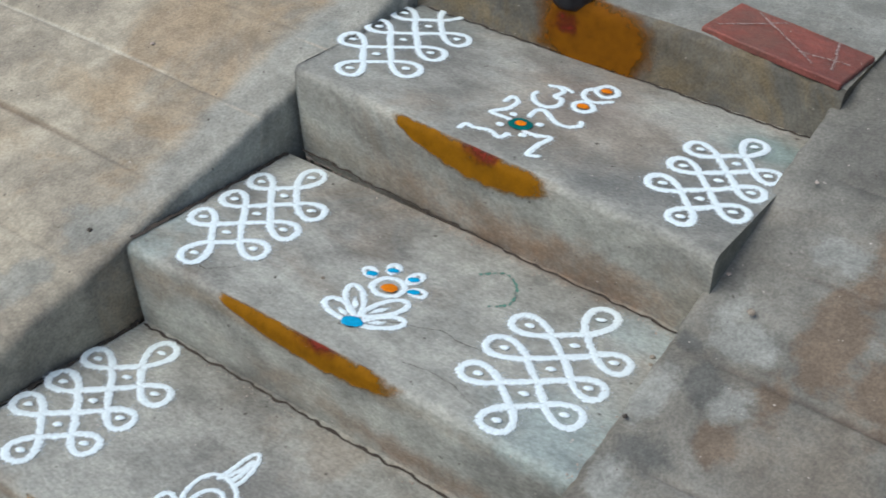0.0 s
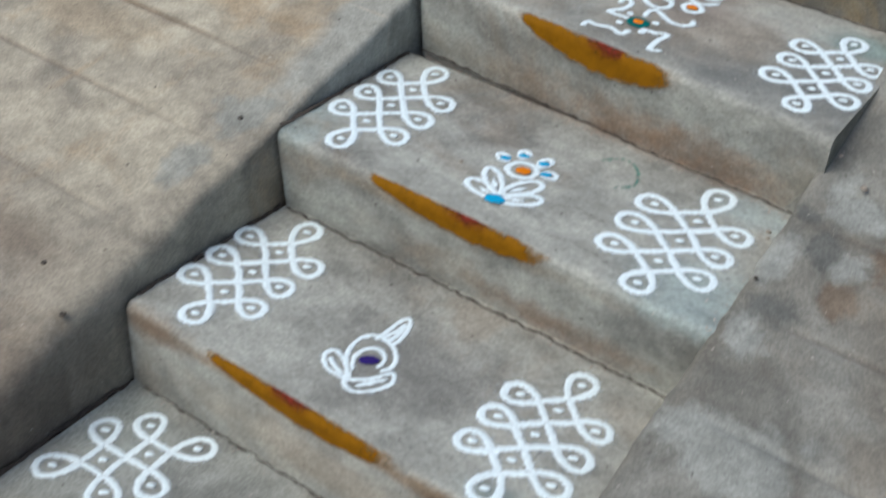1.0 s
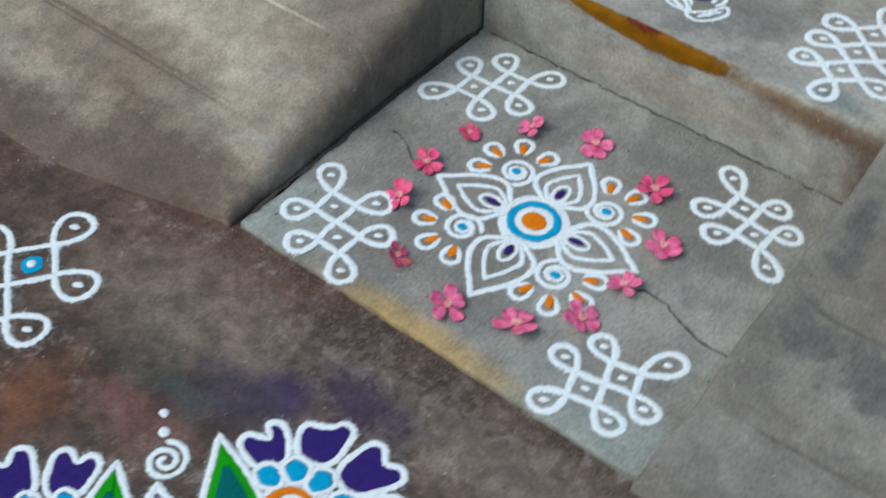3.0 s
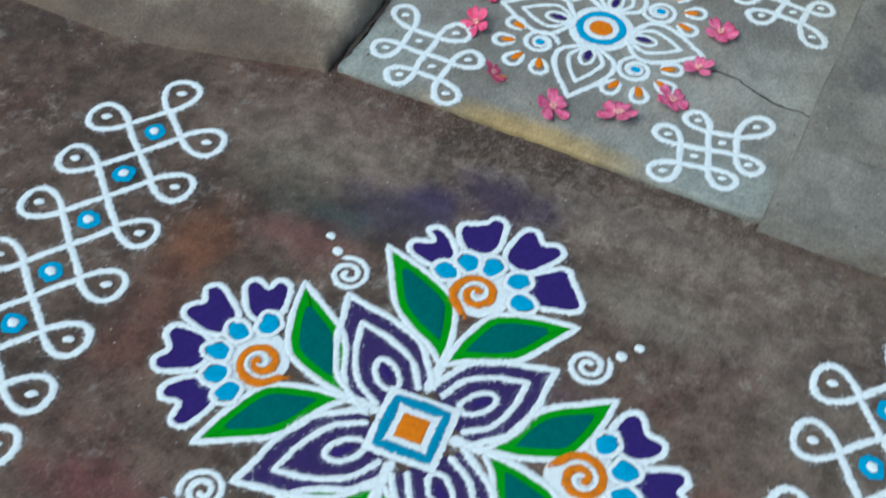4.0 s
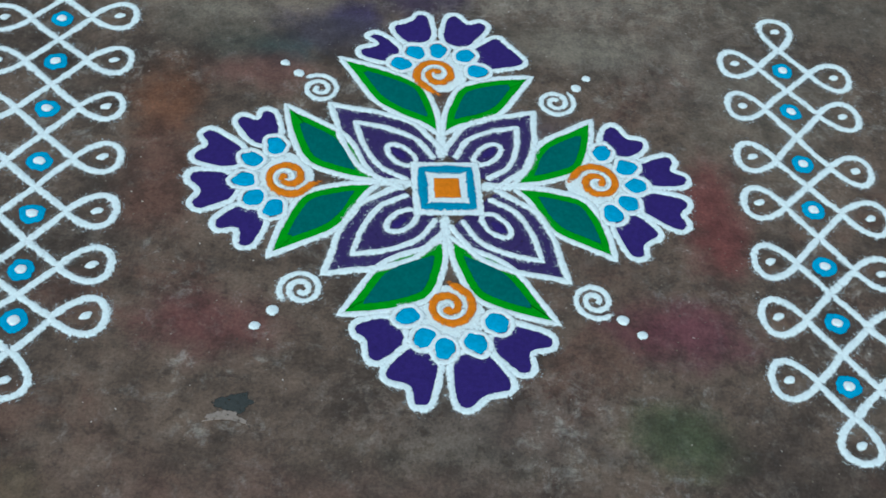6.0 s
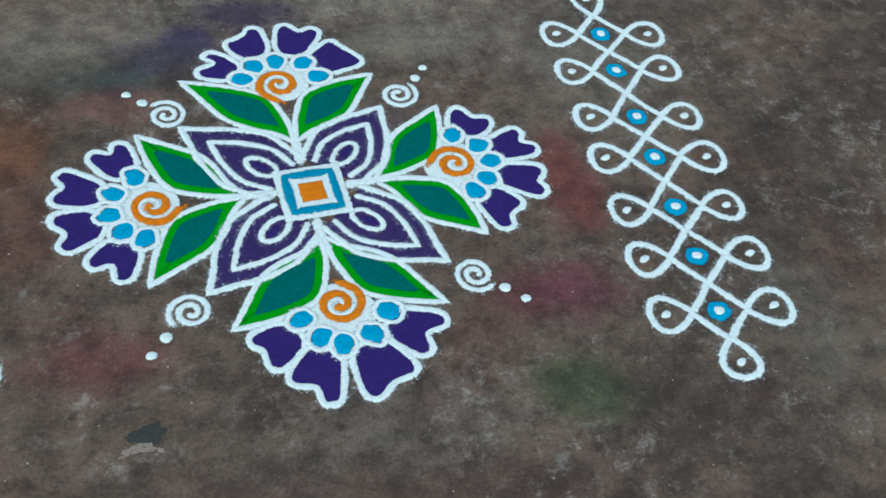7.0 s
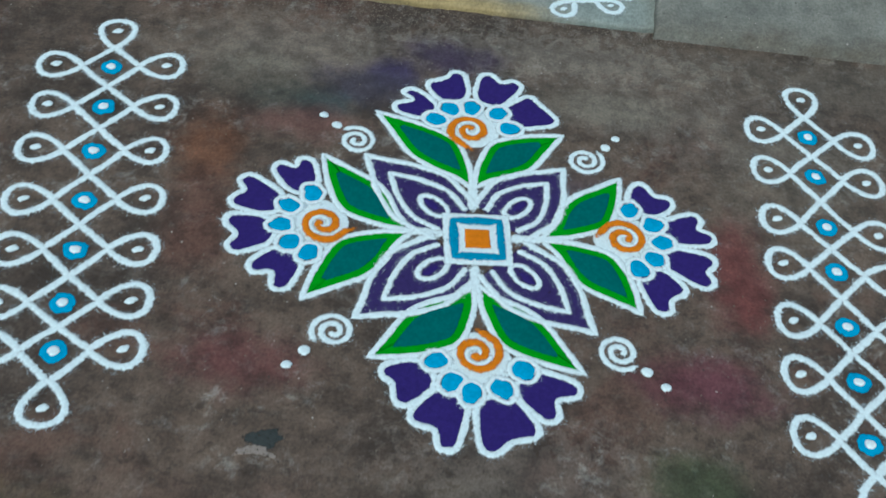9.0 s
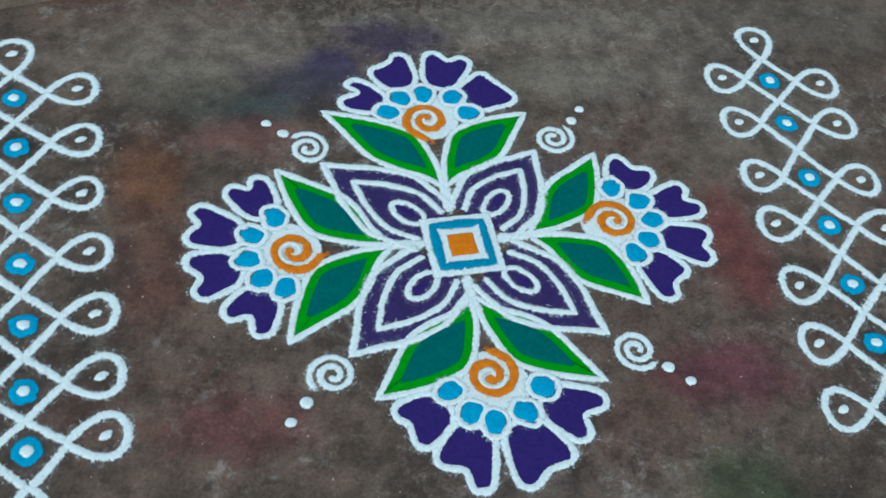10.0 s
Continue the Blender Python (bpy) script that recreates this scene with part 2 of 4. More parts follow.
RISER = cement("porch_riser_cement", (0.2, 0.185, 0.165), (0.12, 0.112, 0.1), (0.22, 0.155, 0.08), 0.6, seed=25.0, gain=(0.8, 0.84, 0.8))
WALL = cement("wall_plaster", (0.55, 0.52, 0.46), (0.45, 0.43, 0.38), (0.4, 0.34, 0.27), 0.3, seed=31.0)
DUST = (
    ((-0.3, 0.36, 0), (0.26, 0.1, 0.1), (0.15, 0.128, 0.108), 0.6),
    ((0.25, 0.4, 0), (0.28, 0.12, 0.1), (0.16, 0.132, 0.11), 0.6),
    ((0.45, 0.18, 0), (0.18, 0.16, 0.1), (0.115, 0.1, 0.082), 0.55),
    ((0.2, 0.3, 0), (0.16, 0.06, 0.1), (0.17, 0.155, 0.13), 0.6, 0.5, 16.0),
    ((-0.35, 0.3, 0), (0.12, 0.07, 0.1), (0.12, 0.112, 0.092), 0.5, 0.5, 14.0),
    ((0.02, -0.42, 0), (0.2, 0.06, 0.1), (0.085, 0.074, 0.06), 0.5),
)
DUST += (
    ((0.75, 0.43, 0), (0.5, 0.1, 0.1), (0.12, 0.105, 0.088), 0.6),
    ((-0.5, -0.5, 0), (0.1, 0.08, 0.1), (0.12, 0.1, 0.06), 0.6),
    ((0.1, 0.42, 0), (0.36, 0.07, 0.1), (0.25, 0.235, 0.21), 0.24, 2.4, 60.0, 0.7),
    ((0.38, 0.27, 0), (0.26, 0.12, 0.1), (0.22, 0.2, 0.18), 0.16, 2.4, 55.0, 0.7),
    ((-0.3, 0.38, 0), (0.22, 0.08, 0.1), (0.22, 0.2, 0.18), 0.14, 2.4, 55.0, 0.7),
    ((0.08, -0.36, 0), (0.22, 0.08, 0.1), (0.22, 0.19, 0.17), 0.2, 2.4, 60.0, 0.7),
)
SPILLS = (
    ((-0.1, -0.5, 0), (0.5, 0.1, 0.1), (0.09, 0.052, 0.045), 0.5),
    ((0.62, -0.3, 0), (0.12, 0.16, 0.1), (0.1, 0.09, 0.074), 0.6),
    ((-0.06, 0.385, 0), (0.1, 0.055, 0.1), (0.035, 0.025, 0.06), 0.75),
    ((-0.145, 0.33, 0), (0.055, 0.045, 0.1), (0.02, 0.014, 0.075), 0.75),
    ((-0.19, 0.3, 0), (0.1, 0.06, 0.1), (0.045, 0.042, 0.062), 0.85),
    ((-0.24, 0.245, 0), (0.07, 0.045, 0.1), (0.022, 0.045, 0.055), 0.7),
    ((-0.3, 0.25, 0), (0.08, 0.05, 0.1), (0.04, 0.05, 0.045), 0.6),
    ((-0.27, 0.2, 0), (0.1, 0.05, 0.1), (0.13, 0.06, 0.055), 0.6),
    ((0.1, 0.12, 0), (0.11, 0.05, 0.1), (0.06, 0.045, 0.07), 0.5),
)
REDS = (
    ((-0.4, 0.13, 0), (0.07, 0.09, 0.1), (0.17, 0.065, 0.03), 0.5),
    ((-0.38, -0.02, 0), (0.07, 0.12, 0.1), (0.11, 0.05, 0.038), 0.6),
    ((0.36, -0.02, 0), (0.06, 0.14, 0.1), (0.13, 0.038, 0.038), 0.75),
    ((0.3, -0.21, 0), (0.11, 0.06, 0.1), (0.1, 0.032, 0.048), 0.75),
    ((-0.29, -0.24, 0), (0.11, 0.06, 0.1), (0.1, 0.034, 0.036), 0.7),
    ((0.28, -0.36, 0), (0.09, 0.06, 0.1), (0.04, 0.062, 0.03), 0.7),
)
EARTH = cement("trodden_ground", (0.105, 0.078, 0.062), (0.06, 0.046, 0.038), (0.085, 0.048, 0.038), 0.7, (1, 1, 1), DUST + SPILLS + REDS, 2.4, 0.93, (1.1, 1.07, 1.01), 0.9, (0.22, 0.2, 0.175))


def powder(name, rgb, patchy=0.12, edge=0.5, rough=0.95, ragged=0.9, soft=0.18, coarse=170, core=1.0, rough_look=1.0):
    """Coloured powder: grainy, ragged and thin at its edges, by the mesh's own cover."""
    m, nt, b = shader(name, rough)
    b.inputs["Specular IOR Level"].default_value = 0.08
    grain = noise_of(nt, 620, 4, 0.7)
    clump = noise_of(nt, coarse, 5, 0.68, shift=(7, 0, 0))
    c = blend(nt, 0.8 * rough_look, rgb, blend(nt, spread(nt, clump, 0.32, 0.7), (0.8, 0.8, 0.81), (1.1, 1.1, 1.1)), "MULTIPLY")
    c = blend(nt, 0.6, c, blend(nt, spread(nt, grain, 0.3, 0.7), (0.8, 0.8, 0.8), (1.12, 1.12, 1.12)), "MULTIPLY")
    nt.links.new(c, b.inputs["Base Color"])
    relief(nt, b, [(clump, 0.6 * rough_look, 0.0012), (grain, 0.6 * rough_look, 0.0005)])
    at = nt.nodes.new("ShaderNodeAttribute")
    at.attribute_name = "cover"
    loose = sums(nt, "ADD", sums(nt, "MULTIPLY", sums(nt, "SUBTRACT", grain, 0.5), ragged),
                  sums(nt, "MULTIPLY", sums(nt, "SUBTRACT", clump, 0.5), ragged + patchy * 4))
    cover = spread(nt, sums(nt, "ADD", sums(nt, "MULTIPLY", at.outputs["Fac"], core), loose), edge - soft, edge + soft * 1.2)
    mix = nt.nodes.new("ShaderNodeMixShader")
    clear = nt.nodes.new("ShaderNodeBsdfTransparent")
    nt.links.new(cover, mix.inputs[0])
    nt.links.new(clear.outputs[0], mix.inputs[1])
    nt.links.new(b.outputs[0], mix.inputs[2])
    nt.links.new(mix.outputs[0], nt.nodes["Material Output"].inputs["Surface"])
    return m


WHITE = powder("white_rice_powder", (0.69, 0.8, 0.82), 0.1, 0.66, 0.95, 2.3, 0.42, 230, 1.7, 0.6)
CYAN = powder("sky_blue_powder", (0.004, 0.32, 0.56))
TEAL_BLUE = powder("blue_powder", (0.01, 0.25, 0.42))
ORANGE = powder("orange_powder", (0.66, 0.19, 0.008))
PURPLE = powder("violet_powder", (0.03, 0.018, 0.138), 0.1)
PURPLE_THIN = powder("thin_violet_powder", (0.036, 0.024, 0.11), 0.2, 0.42, 0.95, 1.2, 0.3)
GREEN = powder("bright_green_powder", (0.01, 0.29, 0.006))
DARK_GREEN = powder("deep_green_powder", (0.002, 0.12, 0.113), 0.05)
TURMERIC = powder("turmeric_paste", (0.2, 0.087, 0.002), 0.24, 0.5, 0.7, 0.4, 0.36, 55)
TURMERIC_OLD = powder("old_turmeric_paste", (0.165, 0.062, 0.002), 0.22, 0.5, 0.7, 0.25, 0.4, 38)
KUMKUM = powder("vermilion_paste", (0.14, 0.022, 0.012), 0.35, 0.72, 0.8, 0.4, 0.5, 70)
GREEN_CHALK = powder("faint_green_chalk", (0.1, 0.24, 0.19), 0.6, 0.85)
CHALK = powder("worn_white_paint", (0.3, 0.22, 0.2), 0.3, 0.75)


def plain(name, rgb, rgb2, scale, rough=0.6, bump=0.3, sub=0.0):
    m, nt, b = shader(name, rough)
    n = noise_of(nt, scale, 5, 0.65)
    nt.links.new(blend(nt, spread(nt, n, 0.3, 0.7), rgb, rgb2), b.inputs["Base Color"])
    b.inputs["Subsurface Weight"].default_value = sub
    b.inputs["Subsurface Radius"].default_value = (0.004, 0.002, 0.002)
    relief(nt, b, [(n, bump, 0.001)])
    return m


PINK = plain("pink_petal", (0.56, 0.06, 0.18), (0.84, 0.24, 0.4), 70, 0.55, 0.3)
PINK_DEEP = plain("deep_pink_petal", (0.5, 0.03, 0.11), (0.76, 0.13, 0.26), 70, 0.55, 0.3)
THROAT = plain("pale_flower_throat", (0.85, 0.6, 0.5), (0.75, 0.3, 0.3), 300, 0.6)
STALK = plain("flower_tube", (0.45, 0.2, 0.1), (0.3, 0.12, 0.06), 300, 0.6)
RED_OXIDE = cement("red_oxide_cement", (0.24, 0.07, 0.052), (0.15, 0.05, 0.042), (0.14, 0.075, 0.06), 0.5, seed=17.0, rough=0.6, gain=(1, 1, 1))
BLACK_STONE = plain("black_stone", (0.012, 0.012, 0.015), (0.03, 0.03, 0.034), 90, 0.5)
CRACK = plain("crack_dirt", (0.035, 0.03, 0.026), (0.07, 0.06, 0.05), 200, 0.95)
PEBBLE = plain("pebble", (0.3, 0.27, 0.22), (0.16, 0.13, 0.1), 120, 0.85)
GRIT = plain("sandy_grit", (0.19, 0.165, 0.135), (0.1, 0.082, 0.066), 120, 0.9)
CHIP = plain("pale_chip", (0.4, 0.35, 0.3), (0.25, 0.2, 0.17), 150, 0.85)
DULL_CHIP = powder("dull_chip", (0.26, 0.22, 0.19), 0.5, 0.6)
DAMP = powder("dark_teal_smear", (0.048, 0.054, 0.052), 0.5, 0.5)


# ---- builders ----
def thing(name, at, label, category, group="", kind=""):
    ob = new(name)
    ob.location, ob.empty_display_size = at, 0.05
    return tagged(ob, label, category, group, kind)


def origin(ob):
    o = Vector()
    while ob:
        o, ob = o + ob.location, ob.parent
    return o


def mesh_part(name, verts, faces, mat, parent=None, label="", cover=None, smooth=True):
    """One mesh object from world-space points; under a parent it keeps that parent's base as origin."""
    o = origin(parent)
    me = bpy.data.meshes.new(name)
    me.from_pydata([(x - o.x, y - o.y, z - o.z) for x, y, z in verts], [], faces)
    if cover:
        at = me.attributes.new("cover", "FLOAT", "POINT")
        at.data.foreach_set("value", cover)
    me.materials.append(mat)
    if smooth:
        me.polygons.foreach_set("use_smooth", [True] * len(me.polygons))
    me.update()
    ob = new(name, me)
    ob.parent = parent
    return tagged(ob, label)


def part(name, bm, mat, parent=None, label=""):
    me = bpy.data.meshes.new(name)
    bm.to_mesh(me)
    bm.free()
    me.materials.append(mat)
    ob = new(name, me)
    ob.parent = parent
    return tagged(ob, label)


def smooth_line(pts, n=6, closed=False):
    """A smooth curve through a few points."""
    pts = [Vector(p).to_2d() if len(p) > 2 else Vector(p) for p in pts]
    out, k = [], len(pts)
    for i in range(k if closed else k - 1):
        p0, p1 = pts[(i - 1) % k] if closed or i else pts[0], pts[i]
        p2 = pts[(i + 1) % k]
        p3 = pts[(i + 2) % k] if closed or i + 2 < k else pts[-1]
        for j in range(n):
            t = j / n
            out.append(0.5 * (2 * p1 + (p2 - p0) * t + (2 * p0 - 5 * p1 + 4 * p2 - p3) * t * t + (3 * p1 - p0 - 3 * p2 + p3) * t ** 3))
    if not closed:
        out.append(pts[-1])
    return out


def ragged_line(pts, size):
    return [p + Vector((noise.noise((p.x * 60, p.y * 60, 1.3)), noise.noise((p.x * 60, p.y * 60, 7.7)))) * size for p in map(Vector, pts)]


def ribbons(name, lines, width, z, mat, parent, label="", closed=False, high=0.0014, lift=0.0):
    """Poured lines of powder: low rounded ridges."""
    verts, faces, cover = [], [], []
    across = ((-2.1, 0.0, 0.0), (-1, 0.12, 0.19), (-0.55, 0.75, 0.75), (0, 1.0, 1.0), (0.55, 0.75, 0.75), (1, 0.12, 0.19), (2.1, 0.0, 0.0))
    for k, line in enumerate(lines):
        line = [Vector(p) for p in line]
        if closed and (line[0] - line[-1]).length < 1e-6:
            line = line[:-1]
        n, base = len(line), len(verts)
        for i, p in enumerate(line):
            a, b = (line[i - 1], line[(i + 1) % n]) if closed else (line[max(i - 1, 0)], line[min(i + 1, n - 1)])
            d = (b - a).normalized() if (b - a).length > 1e-9 else Vector((1, 0))
            side = Vector((-d.y, d.x))
            w = width * 0.6 * (1 + 0.22 * noise.noise((p.x * 45, p.y * 45, k * 3.1)) + 0.12 * noise.noise((p.x * 160, p.y * 160, k)))
            end = 0.0 if not closed and i in (0, n - 1) else 1.0
            if end == 0.0:
                p, w = p + d * width * (0.35 if i else -0.35), w * 0.55
            for s, h, c in across:
                q = p + side * s * w
                verts.append((q.x, q.y, z + 0.0009 + lift + high * h * (0.5 + 0.5 * end) + 0.00005 * (k % 9)))
                cover.append(c * (0.25 + 0.75 * end))
        for i in range(n if closed else n - 1):
            j = (i + 1) % n
            for s in range(6):
                faces.append((base + i * 7 + s, base + j * 7 + s, base + j * 7 + s + 1, base + i * 7 + s + 1))
    return mesh_part(name, verts, faces, mat, parent, label, cover)


def blot(name, outline, z, mat, parent, label="", high=0.0012, lift=0.0, soft=0.0022):
    """A filled patch of powder inside an outline."""
    outline = [Vector(p) for p in outline]
    n = len(outline)
    c = sum(outline, Vector((0, 0))) / n
    size = sum((p - c).length for p in outline) / n
    verts, cover, faces = [], [], []
    for s, h, v in ((1 + soft / size, 0.0, 0.0), (1 - soft / size, 0.8, 1.0), (0.5, 1.0, 1.0)):
        for p in outline:
            q = c + (p - c) * s
            verts.append((q.x, q.y, z + 0.0007 + lift + high * h))
            cover.append(v)
    verts.append((c.x, c.y, z + 0.0007 + lift + high))
    cover.append(1.0)
    for i in range(n):
        j = (i + 1) % n
        for r in (0, n):
            faces.append((r + i, r + j, r + n + j, r + n + i))
        faces.append((2 * n + i, 2 * n + j, 3 * n))
    return mesh_part(name, verts, faces, mat, parent, label, cover)


def ellipse(c, rx, ry, turn=0.0, n=20, wobble=0.0):
    out = []
    for i in range(n):
        a = 2 * math.pi * i / n
        k = 1 + wobble * noise.noise((math.cos(a) * 1.3 + c[0] * 50, math.sin(a) * 1.3 + c[1] * 50, 2.0))
        x, y = rx * k * math.cos(a), ry * k * math.sin(a)
        out.append(Vector((c[0] + x * math.cos(turn) - y * math.sin(turn), c[1] + x * math.sin(turn) + y * math.cos(turn))))
    return out


def spiral(c, r0, r1, turns, start, n=44, way=1):
    return [Vector((c[0], c[1])) + Vector((math.cos(start + way * 2 * math.pi * turns * i / n), math.sin(start + way * 2 * math.pi * turns * i / n))) * (r0 + (r1 - r0) * i / n) for i in range(n + 1)]


# ---- ground ----
def build_ground():
    near = [-3 + 0.1 * i for i in range(61)]
    lines = [-600, -200, -60, -20, -8, -5] + near + [5, 8, 20, 60, 200, 600]
    n = len(lines)
    verts = [(x, y, 0.0) for y in lines for x in lines]
    faces = [(j * n + i, j * n + i + 1, (j + 1) * n + i + 1, (j + 1) * n + i) for j in range(n - 1) for i in range(n - 1)]
    tagged(mesh_part("ground", verts, faces, EARTH), "dark brown trodden ground stained with old coloured powder", "ground", kind="structure")


build_ground()


def build_ramp(name, side, slope, foot, toe, edge, rounding, far, margin, grooves, mat, label, end, cap=TOP - 0.002):
    """A sloping cement ramp with scored cross grooves and a worn edge along the stairs. side: -1 left of the stairs, 1 right."""
    rows = [toe(0.0) + (end - toe(0.0)) * i / 120 for i in range(121)]
    for g in grooves:
        rows += [g - 0.008, g - 0.003, g, g + 0.003, g + 0.008]
    rows = sorted(set(rows))
    outs = [0.0, 0.01, 0.025, 0.045, margin + 0.002, margin + 0.02, 0.15, 0.2, 0.26, 0.33, 0.42, 0.55, 0.7, 0.9, 1.2, far]
    outs.sort()
    verts, faces = [], []
    per = 6 + 5 + len(outs)
    for y in rows:
        e, r = edge(y), rounding(y)
        h = min(cap, slope * (y - foot))
        e += 0.005 * noise.noise((y * 9, 3, side)) + 0.0035 * noise.noise((y * 40, 1, side))
        r = min(r * (1 + 0.45 * noise.noise((y * 14, 8, side))), max(h * 0.7, 0.004))
        for k in range(6):
            zk = -0.06 + (h - r + 0.06) * k / 6
            verts.append((e - side * 0.005 * max(-0.3, noise.noise((y * 13, zk * 22, side)) + 0.6 * noise.noise((y * 37, zk * 50, side))), y, zk))
        for k in range(5):
            a = k / 5 * math.pi / 2
            verts.append((e + side * r * (1 - math.cos(a)), y, h - r + r * math.sin(a)))
        for o in outs:
            x = e + side * (r + o)
            near = min((abs(y - g), g) for g in grooves)
            g_deep = 0.0
            if near[0] < 0.006 and o > margin and y > toe(o) + 0.02:
                g_deep = 0.0065 * (1 - near[0] / 0.008) * max(0.15, min(1.0, 0.62 + 1.1 * noise.noise((x * 5, near[1] * 7, 0))))
            yy = y + 0.004 * noise.noise((x * 6, y * 0.5, 5))
            push = max(0.0, toe(o) - toe(0.0)) * max(0.0, 1 - (y - toe(0.0)) / 0.12) - max(0.0, toe(0.0) - toe(o)) * max(0.0, 1 - (y - toe(0.0)) / 0.12)
            yy += push
            verts.append((x, yy, max(0.003, min(cap, slope * (yy - foot)) + 0.002 * noise.noise((x * 4, yy * 4, side)) - g_deep)))
    for j in range(len(rows) - 1):
        for i in range(per - 1):
            q = (j * per + i, (j + 1) * per + i, (j + 1) * per + i + 1, j * per + i + 1)
            faces.append(q if side < 0 else q[::-1])
    base = len(verts)
    for i in range(per):
        x, y, z = verts[i]
        verts.append((x, y - 0.006, -0.06))
    for i in range(per - 1):
        q = (base + i, i, i + 1, base + i + 1)
        faces.append(q if side < 0 else q[::-1])
    return tagged(mesh_part(name, verts, faces, mat), label, "ramp", kind="structure")


left_edge = lambda y: -0.406 - 0.01 * max(0.0, 1 - abs(y - 1.0) / 0.4)
right_edge = lambda y: 0.277 + 0.035 * max(0.0, min(1.0, (y - 0.5) / 0.9)) - 0.06 * max(0.0, min(1.0, (y - 1.722) / 0.02, (1.87 - y) / 0.02))
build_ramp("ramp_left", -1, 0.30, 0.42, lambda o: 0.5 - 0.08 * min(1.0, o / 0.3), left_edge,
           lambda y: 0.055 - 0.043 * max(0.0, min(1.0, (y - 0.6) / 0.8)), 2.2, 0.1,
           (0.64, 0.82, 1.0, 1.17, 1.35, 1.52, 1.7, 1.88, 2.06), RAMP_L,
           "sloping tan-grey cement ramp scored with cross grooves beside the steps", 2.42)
build_ramp("ramp_right", 1, 0.305, 0.42, lambda o: 0.495, right_edge, lambda y: 0.009, 2.2, 0.05,
           (0.63, 0.797, 0.97, 1.14, 1.3, 1.46, 1.622, 1.79, 1.96), RAMP_R,
           "sloping grey cement ramp with brown stains beside the steps", 2.42, 0.527)


def build_step(y0, y1, z0, z1, mat, parent, name, xl, xr, label, nose=0.012, worn=0.004, skew=lambda x: 0.0, batter=0.0, dip=lambda x, y: 0.0):
    """One cement step: worn rounded nosing, uneven riser, tread up to the next riser."""
    cols = 90
    prof = [(y0, z0 - 0.02)] + [(y0, z0 + (z1 - nose - z0) * k / 4) for k in range(0, 5)]
    prof += [(y0 + nose * (1 - math.cos(a)), z1 - nose + nose * math.sin(a)) for a in (0.4, 0.8, 1.2, math.pi / 2)]
    prof += [(y0 + nose + (y1 + 0.03 - y0 - nose) * k / 8, z1) for k in range(1, 9)]
    per, verts, faces = len(prof), [], []
    for i in range(cols + 1):
        u = i / cols
        for k, (y, z) in enumerate(prof):
            x = xl(y) + (xr(y) - xl(y)) * u
            chip = worn * (noise.noise((x * 7, z1 * 9, 1)) + 0.6 * noise.noise((x * 31, z1 * 9, 2)) + 0.35 * noise.noise((x * 90, z1, 4)))
            if 4 <= k <= 9:
                y, z = y + max(-0.001, chip), z - max(0.0, chip) * (0.7 if k > 5 else 0.3)
            elif k < 4:
                y += 0.6 * worn * noise.noise((x * 5, z * 14, 3))
            else:
                z += 0.0006 * noise.noise((x * 6, y * 6, z1 * 5)) if k > 12 else 0.0
            if k < 10:
                y += batter * max(0.0, min(1.0, (z1 - 0.02 - z) / (z1 - z0)))
            z -= dip(x, y) if k > 4 else 0.0
            y += skew(x) * max(0.0, 1 - (y - y0) / (y1 - y0))
            verts.append((x, y, z))
    for i in range(cols):
        for k in range(per - 1):
            faces.append((i * per + k, (i + 1) * per + k, (i + 1) * per + k + 1, i * per + k + 1))
    for i, flip in ((0, False), (cols, True)):
        b = len(verts)
        verts.append((verts[i * per][0], y1 + 0.03, z0 - 0.02))
        ring = tuple(i * per + k for k in range(per)) + (b,)
        faces.append(ring if flip else ring[::-1])
    return mesh_part(name, verts, faces, mat, parent, label)


stairs = thing("stairs", (-0.06, FRONT0, 0), "worn grey cement entrance steps decorated with white powder drawings", "stairs", kind="structure")
gap = lambda y: left_edge(y) + 0.011 + 0.007 * noise.noise((y * 11, 4, 9)) + 0.003 * noise.noise((y * 47, 2, 5))
into = lambda y: 0.36
build_step(FRONT0, FRONT1, -0.02, LANDING, LAND, stairs, "landing", gap, into, "low grey cement slab with cracks", 0.006, 0.006)
build_step(FRONT1, FRONT2, LANDING, Z1, STEP, stairs, "step", gap, into, "")
build_step(FRONT2, FRONT3, Z1, Z2, STEP, stairs, "step", gap, into, "", batter=0.024)
top_skew = lambda x: 0.04 * ((0.25 - x) / 0.65) ** 1.5 if x < 0.25 else -0.15 * (x - 0.25)
build_step(FRONT3, BACK, Z2, Z3, STEP, stairs, "step", gap, lambda y: 0.322, "", skew=top_skew, batter=0.03)
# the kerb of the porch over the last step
porch_edge = build_step(BACK, 2.34, Z3, TOP, RISER, stairs, "porch_edge", lambda y: -0.47, lambda y: 0.328, "dark grey cement edge of the porch with a paler top", 0.014, 0.008, dip=lambda x, y: 0.07 * max(0.0, x - 0.1) * max(0.0, min(1.0, (2.34 - y) / 0.09)))
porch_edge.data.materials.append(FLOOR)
# upward faces take the paler floor cement, the front keeps the darker one
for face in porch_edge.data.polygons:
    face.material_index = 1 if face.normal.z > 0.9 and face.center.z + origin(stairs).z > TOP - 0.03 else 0


